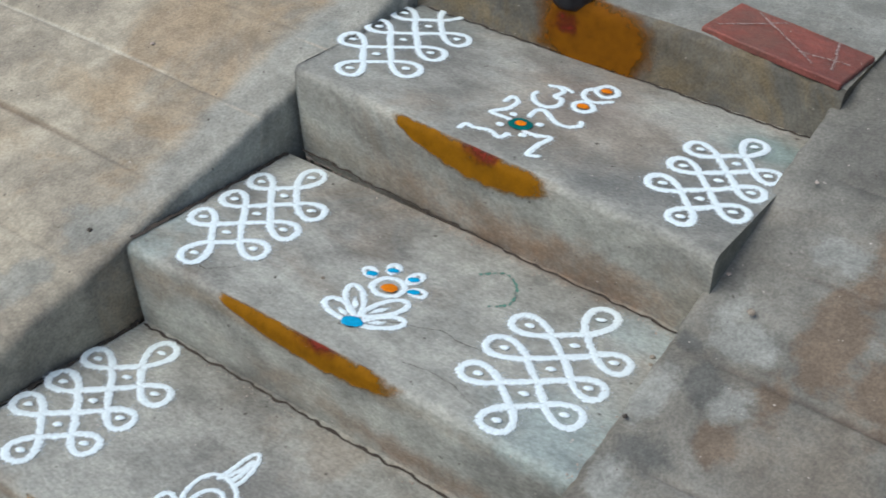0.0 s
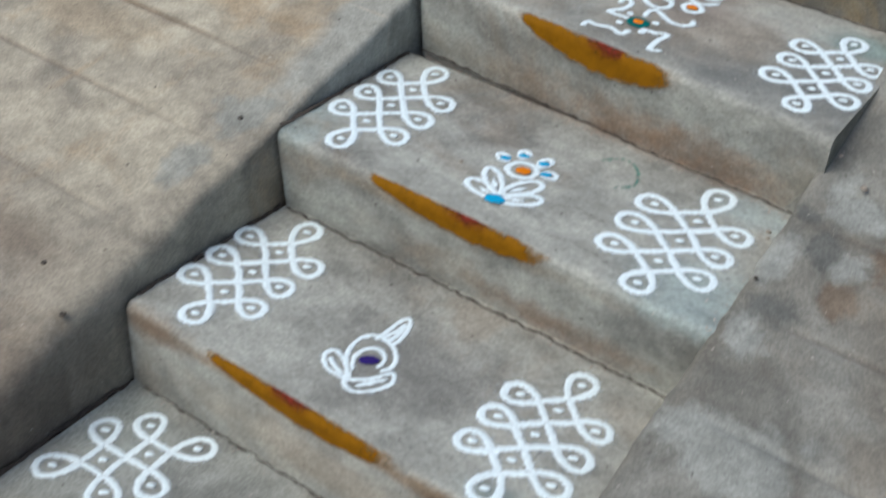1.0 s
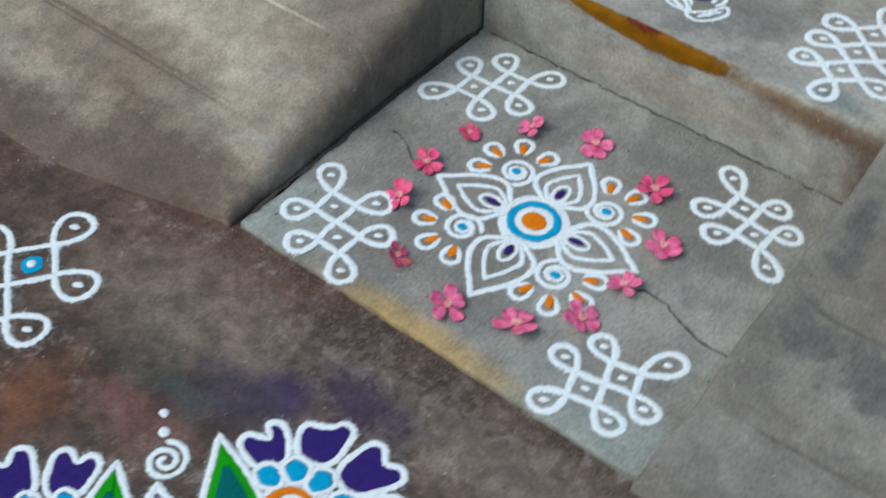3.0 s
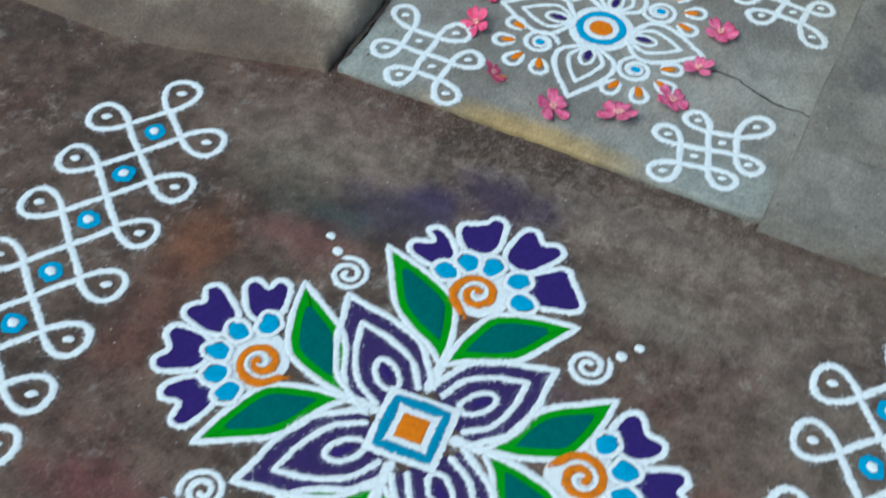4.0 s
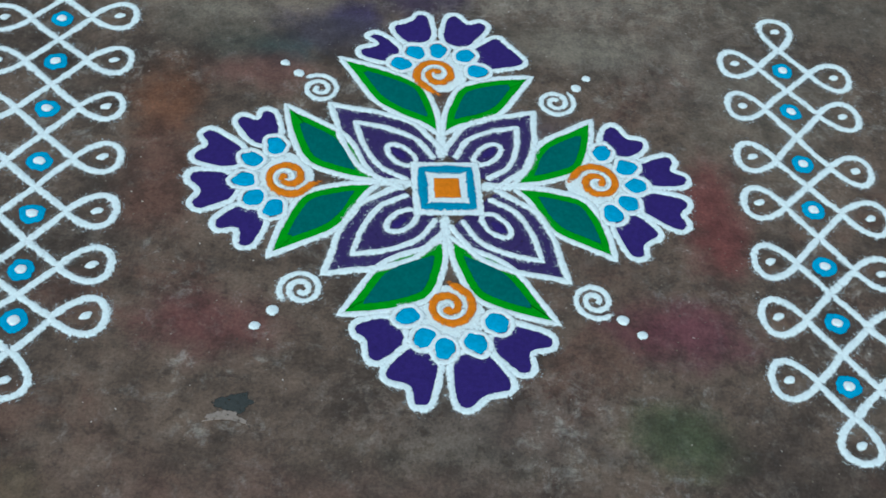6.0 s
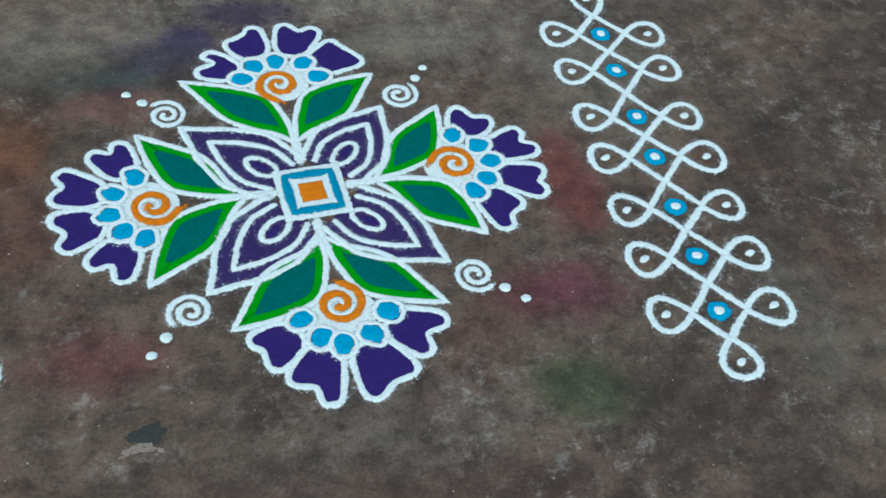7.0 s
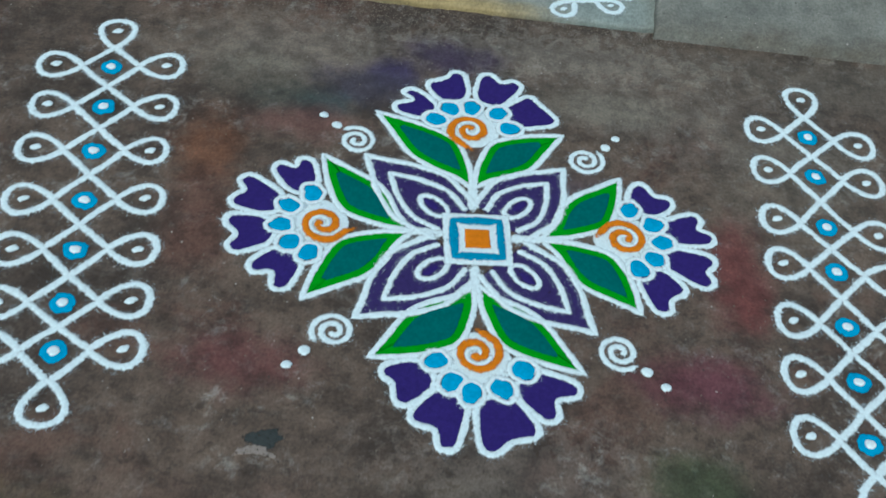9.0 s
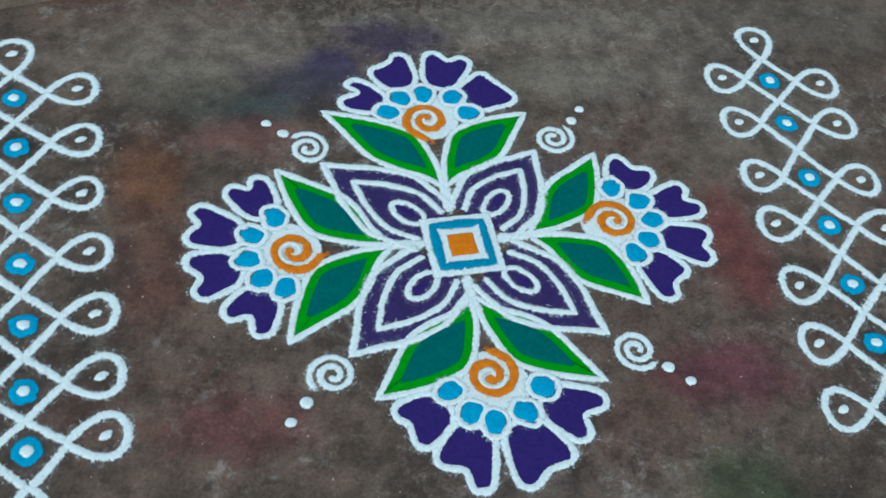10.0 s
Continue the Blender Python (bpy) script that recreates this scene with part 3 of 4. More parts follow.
def build_platform():
    bm = bmesh.new()
    bmesh.ops.create_cube(bm, size=1, matrix=Matrix.LocRotScale((0, 3.31, 0.2625), None, (5.0, 1.9, 0.575)))
    bmesh.ops.bevel(bm, geom=[e for e in bm.edges], offset=0.01, segments=2, affect="EDGES")
    tagged(part("floor", bm, FLOOR), "pale grey cement porch floor above the steps", "floor", kind="structure")
    bm = bmesh.new()
    bmesh.ops.create_cube(bm, size=1, matrix=Matrix.LocRotScale((0, 4.3, 1.5), None, (5.0, 0.2, 3.0)))
    tagged(part("wall_north", bm, WALL), "plain plastered house wall behind the porch", "wall", kind="structure")


build_platform()


# ---- cracks, pebbles ----
def build_crack(pts, z, parent, width=0.0022):
    width *= 0.45
    line = ragged_line(smooth_line(pts, 10), 0.006)
    verts, faces = [], []
    for i, p in enumerate(line):
        d = (line[min(i + 1, len(line) - 1)] - line[max(i - 1, 0)]).normalized()
        s = Vector((-d.y, d.x)) * width * (0.35 + abs(noise.noise((p.x * 70, p.y * 70, 5)))) * (0.3 if i in (0, len(line) - 1) else 1)
        verts += [(p.x + s.x, p.y + s.y, z + 0.0011), (p.x - s.x, p.y - s.y, z + 0.0011)]
    for i in range(len(line) - 1):
        faces.append((2 * i, 2 * i + 1, 2 * i + 3, 2 * i + 2))
    mesh_part("crack", verts, faces, CRACK, parent, "dark hairline crack")


for z, pts, w in ((LANDING, ((-0.36, 0.80), (-0.325, 0.795), (-0.3, 0.775), (-0.27, 0.765)), 0.004),
                  (LANDING, ((0.11, 0.76), (0.16, 0.765), (0.2, 0.745), (0.285, 0.735)), 0.0055),
                  (Z2, ((-0.02, 1.5), (0.05, 1.53), (0.1, 1.525), (0.13, 1.55)), 0.0016),
                  (Z2, ((-0.31, 1.43), (-0.27, 1.44), (-0.24, 1.47)), 0.0013),
                  (Z2, ((0.05, 1.45), (0.1, 1.455), (0.16, 1.44)), 0.0012)):
    build_crack(pts, z, stairs, w)


for z, y0, y1 in ((LANDING, 0.53, 1.09), (Z1, 1.12, 1.42), (Z2, 1.42, 1.745)):
    build_crack([(left_edge(y0 + (y1 - y0) * k / 5) + 0.008, y0 + (y1 - y0) * k / 5) for k in range(6)], z, stairs, 0.013)


def build_joint(front, x0, x1, z, width):
    build_crack([(x0 + (x1 - x0) * k / 12, front(x0 + (x1 - x0) * k / 12)) for k in range(13)], z, stairs, width)


build_joint(lambda x: FRONT1 - 0.002, -0.39, 0.27, LANDING, 0.006)
build_joint(lambda x: FRONT2 + 0.013, -0.39, 0.3, Z1, 0.008)
build_joint(lambda x: FRONT3 + 0.018 + 0.93 * top_skew(x), -0.39, 0.3, Z2, 0.008)
build_joint(lambda x: BACK - 0.003, -0.38, 0.31, Z3, 0.009)


def build_pebble(x, y, z, size, mat=PEBBLE, label="small loose pale pebble on the cement"):
    bm = bmesh.new()
    bmesh.ops.create_icosphere(bm, subdivisions=2, radius=size)
    for v in bm.verts:
        v.co *= 1 + 0.35 * noise.noise(v.co * (1.2 / size) + Vector((x * 30, y * 30, 0)))
        v.co.z *= 0.55
    ob = part("pebble", bm, mat, None)
    ob.location = (x, y, z + size * 0.3)
    tagged(ob, label, "pebble", "pebbles on the ramps and steps")


DARK_LABEL = "small dark speck of dirt on the cement"
for x, y, s, mat in ((0.323, 1.502, 0.0035, CRACK), (0.38, 1.70, 0.0055, PEBBLE), (0.36, 1.93, 0.003, CHIP), (0.33, 1.74, 0.003, CHIP)):
    build_pebble(x, y, 0.31 * (y - 0.42), s, mat, DARK_LABEL if mat is CRACK else "small loose pale pebble on the cement")
for x, y, s, mat in ((-0.467, 1.403, 0.004, CRACK), (-0.429, 1.013, 0.005, CRACK), (-0.52, 1.06, 0.004, CRACK), (-0.69, 1.74, 0.004, CHIP)):
    build_pebble(x, y, 0.30 * (y - 0.42), s, mat, DARK_LABEL if mat is CRACK else "small loose pale pebble on the cement")
for x, y, s in ((-0.14, 1.52, 0.003), (-0.28, 1.33, 0.002), (0.285, 1.66, 0.004), (0.29, 1.645, 0.003), (0.27, 1.56, 0.003)):
    build_pebble(x, y, Z2 if y > 1.41 else Z1, s)


# ---- paste marks on the risers ----
def riser_band(y, x0, x1, top, deep, skew, red):
    """A lens of turmeric paste hanging from the nosing, with a vermilion smear."""
    mark = thing("turmeric_mark", ((x0 + x1) / 2, y, top), "mustard-yellow turmeric band with a red smear on the step's riser", "paste mark", "turmeric marks on the risers")
    for name, a, b, d, mat, lift, label in (("turmeric_band", x0, x1, deep, TURMERIC, 0.0, ""), ("vermilion_smear", red - 0.035, red + 0.06, deep * 0.5, KUMKUM, 0.0009, "dark red smear")):
        verts, cover, faces, nx, nz = [], [], [], 60, 8
        for i in range(nx + 1):
            u = i / nx
            x = a + (b - a) * u
            low = d * (math.sin(math.pi * min(1, max(0, u))) ** 0.6) * (1.0 + 0.1 * noise.noise((x * 40, y, 3))) * (0.75 + 0.45 * u)
            for k in range(nz + 1):
                v = k / nz
                z = top + 0.002 - (low + 0.004) * v
                wrap = max(0.0, z - (top - 0.012))
                verts.append((x, y + skew(x) - 0.0032 - lift + wrap * wrap * 40, z))
                cover.append(min(1.0, 4.0 * (1 - v)) * min(1.0, 12 * u, 5 * (1 - u)) * min(1.0, 0.45 + v * 4) if mat is TURMERIC else math.sin(math.pi * u) * (1.25 - v * 1.25))
        for i in range(nx):
            for k in range(nz):
                q = i * (nz + 1) + k
                faces.append((q, q + 1, q + nz + 2, q + nz + 1))
        mesh_part(name, verts, faces, mat, mark, label, cover)


flat = lambda x: 0.0
riser_band(FRONT3, -0.2, 0.1, Z3, 0.05, top_skew, -0.05)
riser_band(FRONT2, -0.23, 0.09, Z2, 0.036, flat, -0.07)
riser_band(FRONT1, -0.26, 0.075, Z1, 0.036, flat, -0.12)


def porch_mark():
    mark = thing("turmeric_mark", (-0.06, BACK, TOP), "broad brownish-yellow turmeric patch with a red dot on the porch edge", "paste mark")
    for name, cx, cz, rx, rz, mat, lift in (("turmeric_patch", -0.065, 0.497, 0.118, 0.066, TURMERIC_OLD, 0.0), ("vermilion_dot", -0.115, 0.505, 0.035, 0.026, KUMKUM, 0.0012)):
        verts, cover, faces = [], [], []
        n, rings = 48, 6
        for r in range(rings + 1):
            for i in range(n):
                a = 2 * math.pi * i / n
                k = r / rings * (1 + 0.12 * noise.noise((math.cos(a) * 2, math.sin(a) * 2, cx)))
                x, z = cx + rx * k * math.copysign(abs(math.cos(a)) ** 0.6, math.cos(a)), cz + rz * k * math.copysign(abs(math.sin(a)) ** 0.6, math.sin(a))
                verts.append((x, BACK - 0.006 - lift + max(0.0, z - TOP + 0.014) * 0.8, min(z, TOP + 0.002)))
                cover.append(min(1.0, (2.6 if mat is TURMERIC_OLD else 1.5) * (1 - r / rings)))
        for r in range(rings):
            for i in range(n):
                j = (i + 1) % n
                faces.append((r * n + i, (r + 1) * n + i, (r + 1) * n + j, r * n + j))
        mesh_part(name, verts, faces, mat, mark, "", cover)


porch_mark()


# ---- drawings ----
def teardrop(p, u, v, length, half):
    """A closed loop from the point p along u, as wide as v says."""
    n = 22
    return [p + u * (length * (1 - math.cos(a)) / 2) + v * (half * math.sin(a) * math.sin(a / 2)) for a in (2 * math.pi * i / n for i in range(n + 1))]


def chain_kolam(n, c0, a, left, right, z, width, label, group, centres=None, ends=(1.0, 1.0), bow=(0.0, 0.0), big=1.0, jogs=()):
    """A looped line drawing round a row of n dots, a apart, with a looped dot at either side and one at each end."""
    a, c0, left, right = Vector(a), Vector(c0), Vector(left), Vector(right)
    b = (right - left) / 2
    kolam = thing("kolam", (*(c0 + a * (n - 1) / 2), z), label, "kolam drawing", group)
    loops, dots = [], []
    wob = lambda p: p + Vector((noise.noise((p.x * 31, p.y * 31, 1)), noise.noise((p.x * 31, p.y * 31, 6)))) * 0.0022
    inner = [wob(c0 + a * i + Vector(bow) * 4 * i * (n - 1 - i) / (n - 1) ** 2) + (a.normalized() * jogs[i] if jogs else Vector((0, 0))) for i in range(n)]
    for i, p in enumerate(inner):
        k = 0.53 + 0.03 * noise.noise((i, p.x * 9, 4))
        node_l, node_r = p + left * k, p + right * k
        up = p - a * 0.5 if i == 0 else (p + inner[i - 1]) / 2
        down = p + a * 0.5 if i == n - 1 else (p + inner[i + 1]) / 2
        ring = [up, node_r, down, node_l]
        cell = []
        for q, r in zip(ring, ring[1:] + ring[:1]):
            mid = (q + r) / 2 + (r - q).orthogonal() * 0.06 * noise.noise((q.x * 80, r.y * 80, 3))
            cell += smooth_line((q, mid, r), 4)[:-1]
        ribbons("cell", [cell], width, z, WHITE, kolam, "", True, 0.0014, 0.0001 * (i % 2))
        for node_p, d in ((node_l, left), (node_r, right)):
            s = 1 + 0.12 * noise.noise((node_p.x * 60, node_p.y * 60, 8))
            turn = Matrix.Rotation(0.16 * noise.noise((node_p.x * 50, node_p.y * 50, 2)), 2)
            loops.append(teardrop(node_p - d * 0.03, turn @ d, turn @ a, 0.87 * s * big, 0.41 * s * big))
            dots.append(wob(node_p + turn @ d * 0.47 * s))
        if i == 0:
            loops.append(teardrop(up + a * 0.03, -a, b, 0.89 * ends[0], 0.42))
            dots.append(up - a * 0.52 * ends[0])
        if i == n - 1:
            loops.append(teardrop(down - a * 0.03, a, b, 0.89 * ends[1], 0.42))
            dots.append(down + a * 0.52 * ends[1])
    for k, loop in enumerate(loops):
        ribbons("loop", [loop], width, z, WHITE, kolam, "", False, 0.0014, 0.0002 + 0.00004 * (k % 4))
    if centres:
        for p in inner:
            disc = blot("blue_disc", ellipse(p, 0.0165, 0.0165, 0, 20, 0.2), z, centres, kolam, "sky-blue powder disc")
            blot("dot", ellipse(p, 0.0074, 0.0068, 0, 12, 0.25), z, WHITE, disc, "white dot", 0.0025, 0.0012, 0.001)
    for p in dots + ([] if centres else inner):
        blot("dot", ellipse(p, 0.0066 if not centres else 0.0078, 0.0044 if not centres else 0.0052, 0.5, 14, 0.3), z, WHITE, kolam, "", 0.0025, 0.0008, 0.0012)
    return kolam


SIDE = "white looped drawing with blue discs beside the flower rangoli"
chain_kolam(7, (-0.57, 0.2694), (0.01, -0.0892), (-0.0794, -0.0086), (0.0793, 0.0141), 0, 0.0098, SIDE, "kolams on the ground", CYAN, (0.86, 0.8), (0.0, 0.0), 0.92, (-0.0026, -0.0038, 0, 0.0069, 0.0047, 0.0045, -0.0097))
chain_kolam(7, (0.5054, 0.2896), (-0.0014, -0.0934), (0.0773, -0.0049), (-0.0736, 0.0034), 0, 0.0098, SIDE, "kolams on the ground", CYAN, (0.83, 0.74), (0.001, 0.0), 0.92, (0, -0.0037, 0.0059, -0.0024, 0.0032, -0.0021, 0))
SMALL = "small white looped dot drawing at the edge of the landing"
for c0, a, left, right, ends in (((-0.311, 0.616), (0.044, -0.043), (-0.0375, -0.039), (0.043, 0.041), (1.12, 1.02)), ((-0.32, 0.964), (0.041, 0.045), (-0.038, 0.04), (0.0435, -0.038), (1.1, 1.1)),
                                 ((0.156, 0.996), (0.037, -0.039), (-0.043, -0.0315), (0.0375, 0.03), (1.3, 1.3)), ((0.154, 0.576), (0.029, 0.045), (-0.0485, 0.027), (0.0485, -0.025), (1.05, 1.35))):
    chain_kolam(2, c0, a, left, right, LANDING, 0.0105, SMALL, "kolams on the landing", None, ends)
STEPPED = "white looped dot drawing at the end of a step"
for z, c0, a, left, right, ends in ((Z1, (-0.3198, 1.3228), (0.0015, -0.0595), (-0.059, 0.0013), (0.0533, -0.0007), (1.15, 0.95)), (Z1, (0.1745, 1.305), (-0.0005, -0.0565), (-0.055, -0.0043), (0.0583, -0.0043), (1.1, 1.05)),
                                    (Z2, (-0.3162, 1.6393), (0.0025, -0.062), (-0.0517, 0.008), (0.0557, -0.007), (1.1, 1.05)), (Z2, (0.1975, 1.6142), (-0.0005, -0.0605), (-0.0653, -0.0023), (0.0557, -0.0013), (1.25, 0.95)),
                                    (Z3, (-0.3305, 2.0125), (0.0015, -0.0715), (-0.0613, 0.017), (0.0623, -0.0103), (1.1, 0.85)), (Z3, (0.248, 1.9338), (0, -0.0605), (-0.0553, 0.005), (0.0473, -0.0017), (1.05, 0.85))):
    chain_kolam(3, c0, a, left, right, z, 0.0112, STEPPED, "kolams on the steps", None, ends)


def pod(start, d, reach, half, inner=False, open_base=0.25):
    """A pointed petal outline along d from a start: swelling early, drawn out to a tip."""
    side = Vector((-d.y, d.x))
    rows = ((0.0, open_base), (0.07, 0.3 + 0.7 * open_base), (0.2, 0.93), (0.4, 1.0), (0.66, 0.68), (0.84, 0.3), (1.0, 0.0))
    if inner:
        rows = ((0.0, open_base), (0.1, 0.4 + 0.6 * open_base), (0.36, 1.0), (0.68, 0.66), (0.86, 0.3), (1.0, 0.0))
    one = smooth_line([start + d * reach * u + side * half * v for u, v in rows], 4)
    two = smooth_line([start + d * reach * u - side * half * v for u, v in rows], 4)
    return one + two[::-1][1:]


def leaf_shape(heart, axis, side, tip):
    """A leaf beside a flower head: from the stem out to its tip, hollow towards the flower."""
    rows = ((-0.119, 0.002), (-0.098, 0.028), (-0.082, 0.062), (-0.058, 0.091), (-0.014, 0.117), (0.022, 0.138), (0.012, 0.097), (-0.002, 0.058), (-0.022, 0.026), (-0.062, 0.0095), (-0.09, 0.0035))
    pull = tip - (heart + axis * 0.022 + side * 0.138)
    pts = [heart + axis * a + side * b + pull * (b / 0.138) ** 1.5 for a, b in rows]
    return smooth_line(pts[:6], 4)[:-1] + smooth_line(pts[5:] + pts[:1], 4)[:-1]


def shrink(pts, by):
    c = sum(pts, Vector((0, 0))) / len(pts)
    return [c + (p - c) * by for p in pts]


def inset(pts, by):
    """The outline drawn in by an even width, without the crossings at sharp tips."""
    n, out = len(pts), []
    area = sum(p.x * q.y - q.x * p.y for p, q in zip(pts, pts[1:] + pts[:1]))
    for i, p in enumerate(pts):
        d = (pts[(i + 1) % n] - pts[i - 1]).normalized()
        q = p + Vector((-d.y, d.x)) * math.copysign(by, area)
        if min((q - o).length for o in pts) > by * 0.985:
            out.append(q)
    return out


def flower_head(r, heart, out, stem, petals, beads, ahead=-0.003):
    """A spiral heart in a ring of blue beads and four two-lobed petals, given as angle and reach of lobe, cleft and lobe."""
    z = 0.0
    at = lambda a, far: heart + Vector((math.cos(out + radians(a)), math.sin(out + radians(a)))) * far
    axis = Vector((math.cos(out), math.sin(out)))
    side = Vector((-axis.y, axis.x))
    for a1, r1, ac, rc, a2, r2 in petals:
        mid, s = (a1 + a2) / 2, math.copysign(1, a2 - a1)
        knots = [at(mid - s * 10, 0.066), at(a1 - s * 6.5, 0.08), at(a1 - s * 7.0, 0.095), at(a1 - s * 5.0, r1 * 0.93), at(a1 - s * 0.5, r1), at(a1 + s * 4.5, r1 * 0.99), at(ac, rc),
                 at(a2 - s * 4.5, r2 * 0.99), at(a2 + s * 0.5, r2), at(a2 + s * 5.0, r2 * 0.93), at(a2 + s * 7.0, 0.095), at(a2 + s * 6.5, 0.08), at(mid + s * 10, 0.066)]
        shape = smooth_line(knots, 4, True)
        petal = blot("violet_petal", shrink(shape, 0.985), z, PURPLE, r, "violet heart-shaped petal", 0.0012)
        ribbons("outline", [shape], 0.009, z, WHITE, petal, "white outline", True, 0.0016, 0.0004)
    head = blot("flower_head", ellipse(heart + axis * 0.008, 0.044, 0.046, out, 28, 0.05), z, WHITE, r, "white ground of the flower head", 0.0006)
    for a, far in beads:
        c = at(a, far + 0.002)
        turn = out + radians(a)
        bead = blot("blue_petal", ellipse(c, 0.0155, 0.0125, turn, 18, 0.3), z, CYAN, r, "sky-blue petal", 0.0014, 0.0018, 0.0014)
        ribbons("outline", [ellipse(c + (c - heart).normalized() * 0.0015, 0.019, 0.0165, turn, 18, 0.2)], 0.007, z, WHITE, bead, "white outline", True, 0.0014, 0.0014)
    ribbons("orange_spiral", [[stem + axis * 0.006, heart + axis * (ahead - 0.031) + side * 0.01] + spiral(heart + axis * ahead, 0.031, 0.005, 1.45, out + math.pi * 0.72, 40, -1)], 0.0125, z, ORANGE, head, "orange powder spiral", False, 0.0018, 0.0016)
    ribbons("white_spiral", [spiral(heart + axis * (ahead + 0.003), 0.0185, 0.003, 1.2, out + math.pi * 0.5, 30, -1)], 0.0066, z, WHITE, head, "white spiral line", False, 0.0016, 0.0016)


def big_rangoli():
    z = 0.0
    r = thing("rangoli", (0, 0, 0), "large violet, green and orange flower powder drawing on brown ground", "rangoli")
    # square centre
    turn = Matrix.Rotation(radians(5.2), 2)
    mid = Vector((-0.0025, 0.0))
    sq = lambda h, n=5: [mid + turn @ Vector(p) for k in range(4) for p in [((h, -h + 2 * h * i / n), (h - 2 * h * i / n, h), (-h, h - 2 * h * i / n), (-h + 2 * h * i / n, -h))[k] for i in range(n)]]
    blot("white_square", sq(0.0465), z, WHITE, r, "white powder square", 0.0008, 0.002)
    ribbons("blue_square", [sq(0.0325)], 0.0138, z, TEAL_BLUE, r, "blue powder square", True, 0.0016, 0.0028)
    blot("orange_square", sq(0.0172), z, ORANGE, r, "orange powder square", 0.0015, 0.0028)
    # pointed petals between the arms
    for tip in ((-0.170, 0.142), (0.120, 0.157), (0.157, -0.142), (-0.156, -0.156)):
        tip = Vector(tip)
        d = tip.normalized()
        start = d * 0.044
        reach = tip.length - 0.044
        shape = pod(start, d, reach, 0.056, False, 0.8)
        petal = blot("petal", inset(pod(start, d, reach, 0.056, False, 0.8), 0.003), z, PURPLE_THIN, r, "violet petal with nested white outlines", 0.0006)
        ribbons("outline", [shape], 0.0092, z, WHITE, petal, "white outline", False, 0.0016, 0.0004)
        ribbons("inner_outline", [pod(d * 0.05, d, reach * 0.69, 0.036, True, 0.75)], 0.0085, z, WHITE, petal, "white outline", False, 0.0016, 0.0004)
        ribbons("loop", [ellipse(d * 0.086, 0.024, 0.0135, math.atan2(d.y, d.x), 20, 0.15)], 0.0078, z, WHITE, petal, "white loop", True, 0.0016, 0.0004)
        blot("seed", ellipse(d * 0.09, 0.0125, 0.0055, math.atan2(d.y, d.x)), z, PURPLE, petal, "violet dot", 0.0014, 0.0006, 0.0012)
    # four arms: a pair of leaves and a flower head
    arms = (((-0.012, 0.09), (-0.015, 0.217), (-0.163, 0.238), (0.119, 0.229)),
            ((0.076, 0.012), (0.205, 0.027), (0.202, 0.150), (0.220, -0.100)),
            ((-0.001, -0.083), (0.011, -0.199), (0.141, -0.208), (-0.132, -0.216)),
            ((-0.084, 0.004), (-0.212, 0.001), (-0.227, -0.134), (-0.231, 0.134)))
    for base, heart, tip_l, tip_r in arms:
        base, heart = Vector(base), Vector(heart)
        axis = (heart - base).normalized()
        side = Vector((-axis.y, axis.x))
        ribbons("stem", [smooth_line((base - axis * 0.035, base, base + axis * 0.02), 4)], 0.015, z, WHITE, r, "white stem line")
        for tip, s in ((Vector(tip_l), 1), (Vector(tip_r), -1)):
            shape = leaf_shape(heart, axis, side * s, tip)
            leaf = blot("leaf", inset(shape, 0.003), z, GREEN, r, "bright green leaf with a deep green middle", 0.0008)
            blot("leaf_middle", inset(shape, 0.0145), z, DARK_GREEN, leaf, "deep green middle", 0.0008, 0.0012)
            ribbons("outline", [shape], 0.0088, z, WHITE, leaf, "white outline", True, 0.0016)
    flower_head(r, Vector((-0.021, 0.22)), radians(90), Vector((-0.015, 0.168)),
                ((73, 0.122, 59, 0.105, 53, 0.126), (33, 0.121, 19, 0.123, 11, 0.133), (-10, 0.135, -21, 0.125, -31, 0.139), (-48, 0.13, -61, 0.132, -72, 0.138)),
                ((-80, 0.058), (-45, 0.056), (-1, 0.046), (38, 0.05), (75, 0.051)))
    flower_head(r, Vector((0.196, 0.03)), 0.0, Vector((0.153, 0.024)),
                ((72, 0.12, 59, 0.109, 47, 0.118), (26, 0.132, 17, 0.122, 7, 0.138), (-11, 0.137, -20, 0.131, -29, 0.144), (-46, 0.124, -57, 0.124, -66, 0.139)),
                ((73, 0.056), (33, 0.057), (-1, 0.059), (-34, 0.056), (-65, 0.057)), 0.007)
    flower_head(r, Vector((0.003, -0.196)), radians(-90), Vector((0.0, -0.15)),
                ((-71, 0.124, -61, 0.117, -48, 0.126), (-34, 0.131, -21, 0.127, -12, 0.147), (9, 0.145, 21, 0.133, 34, 0.137), (49, 0.133, 61, 0.119, 73, 0.138)),
                ((-72, 0.05), (-32, 0.052), (-4, 0.057), (35, 0.057), (74, 0.06)))
    flower_head(r, Vector((-0.217, -0.001)), radians(180), Vector((-0.163, -0.004)),
                ((-54, 0.13, -64, 0.116, -73, 0.129), (-12, 0.132, -23, 0.124, -32, 0.14), (28, 0.132, 17, 0.117, 4, 0.13), (71, 0.13, 60, 0.11, 48, 0.125)),
                ((-71, 0.055), (-29, 0.053), (10, 0.053), (46, 0.053), (79, 0.054)))
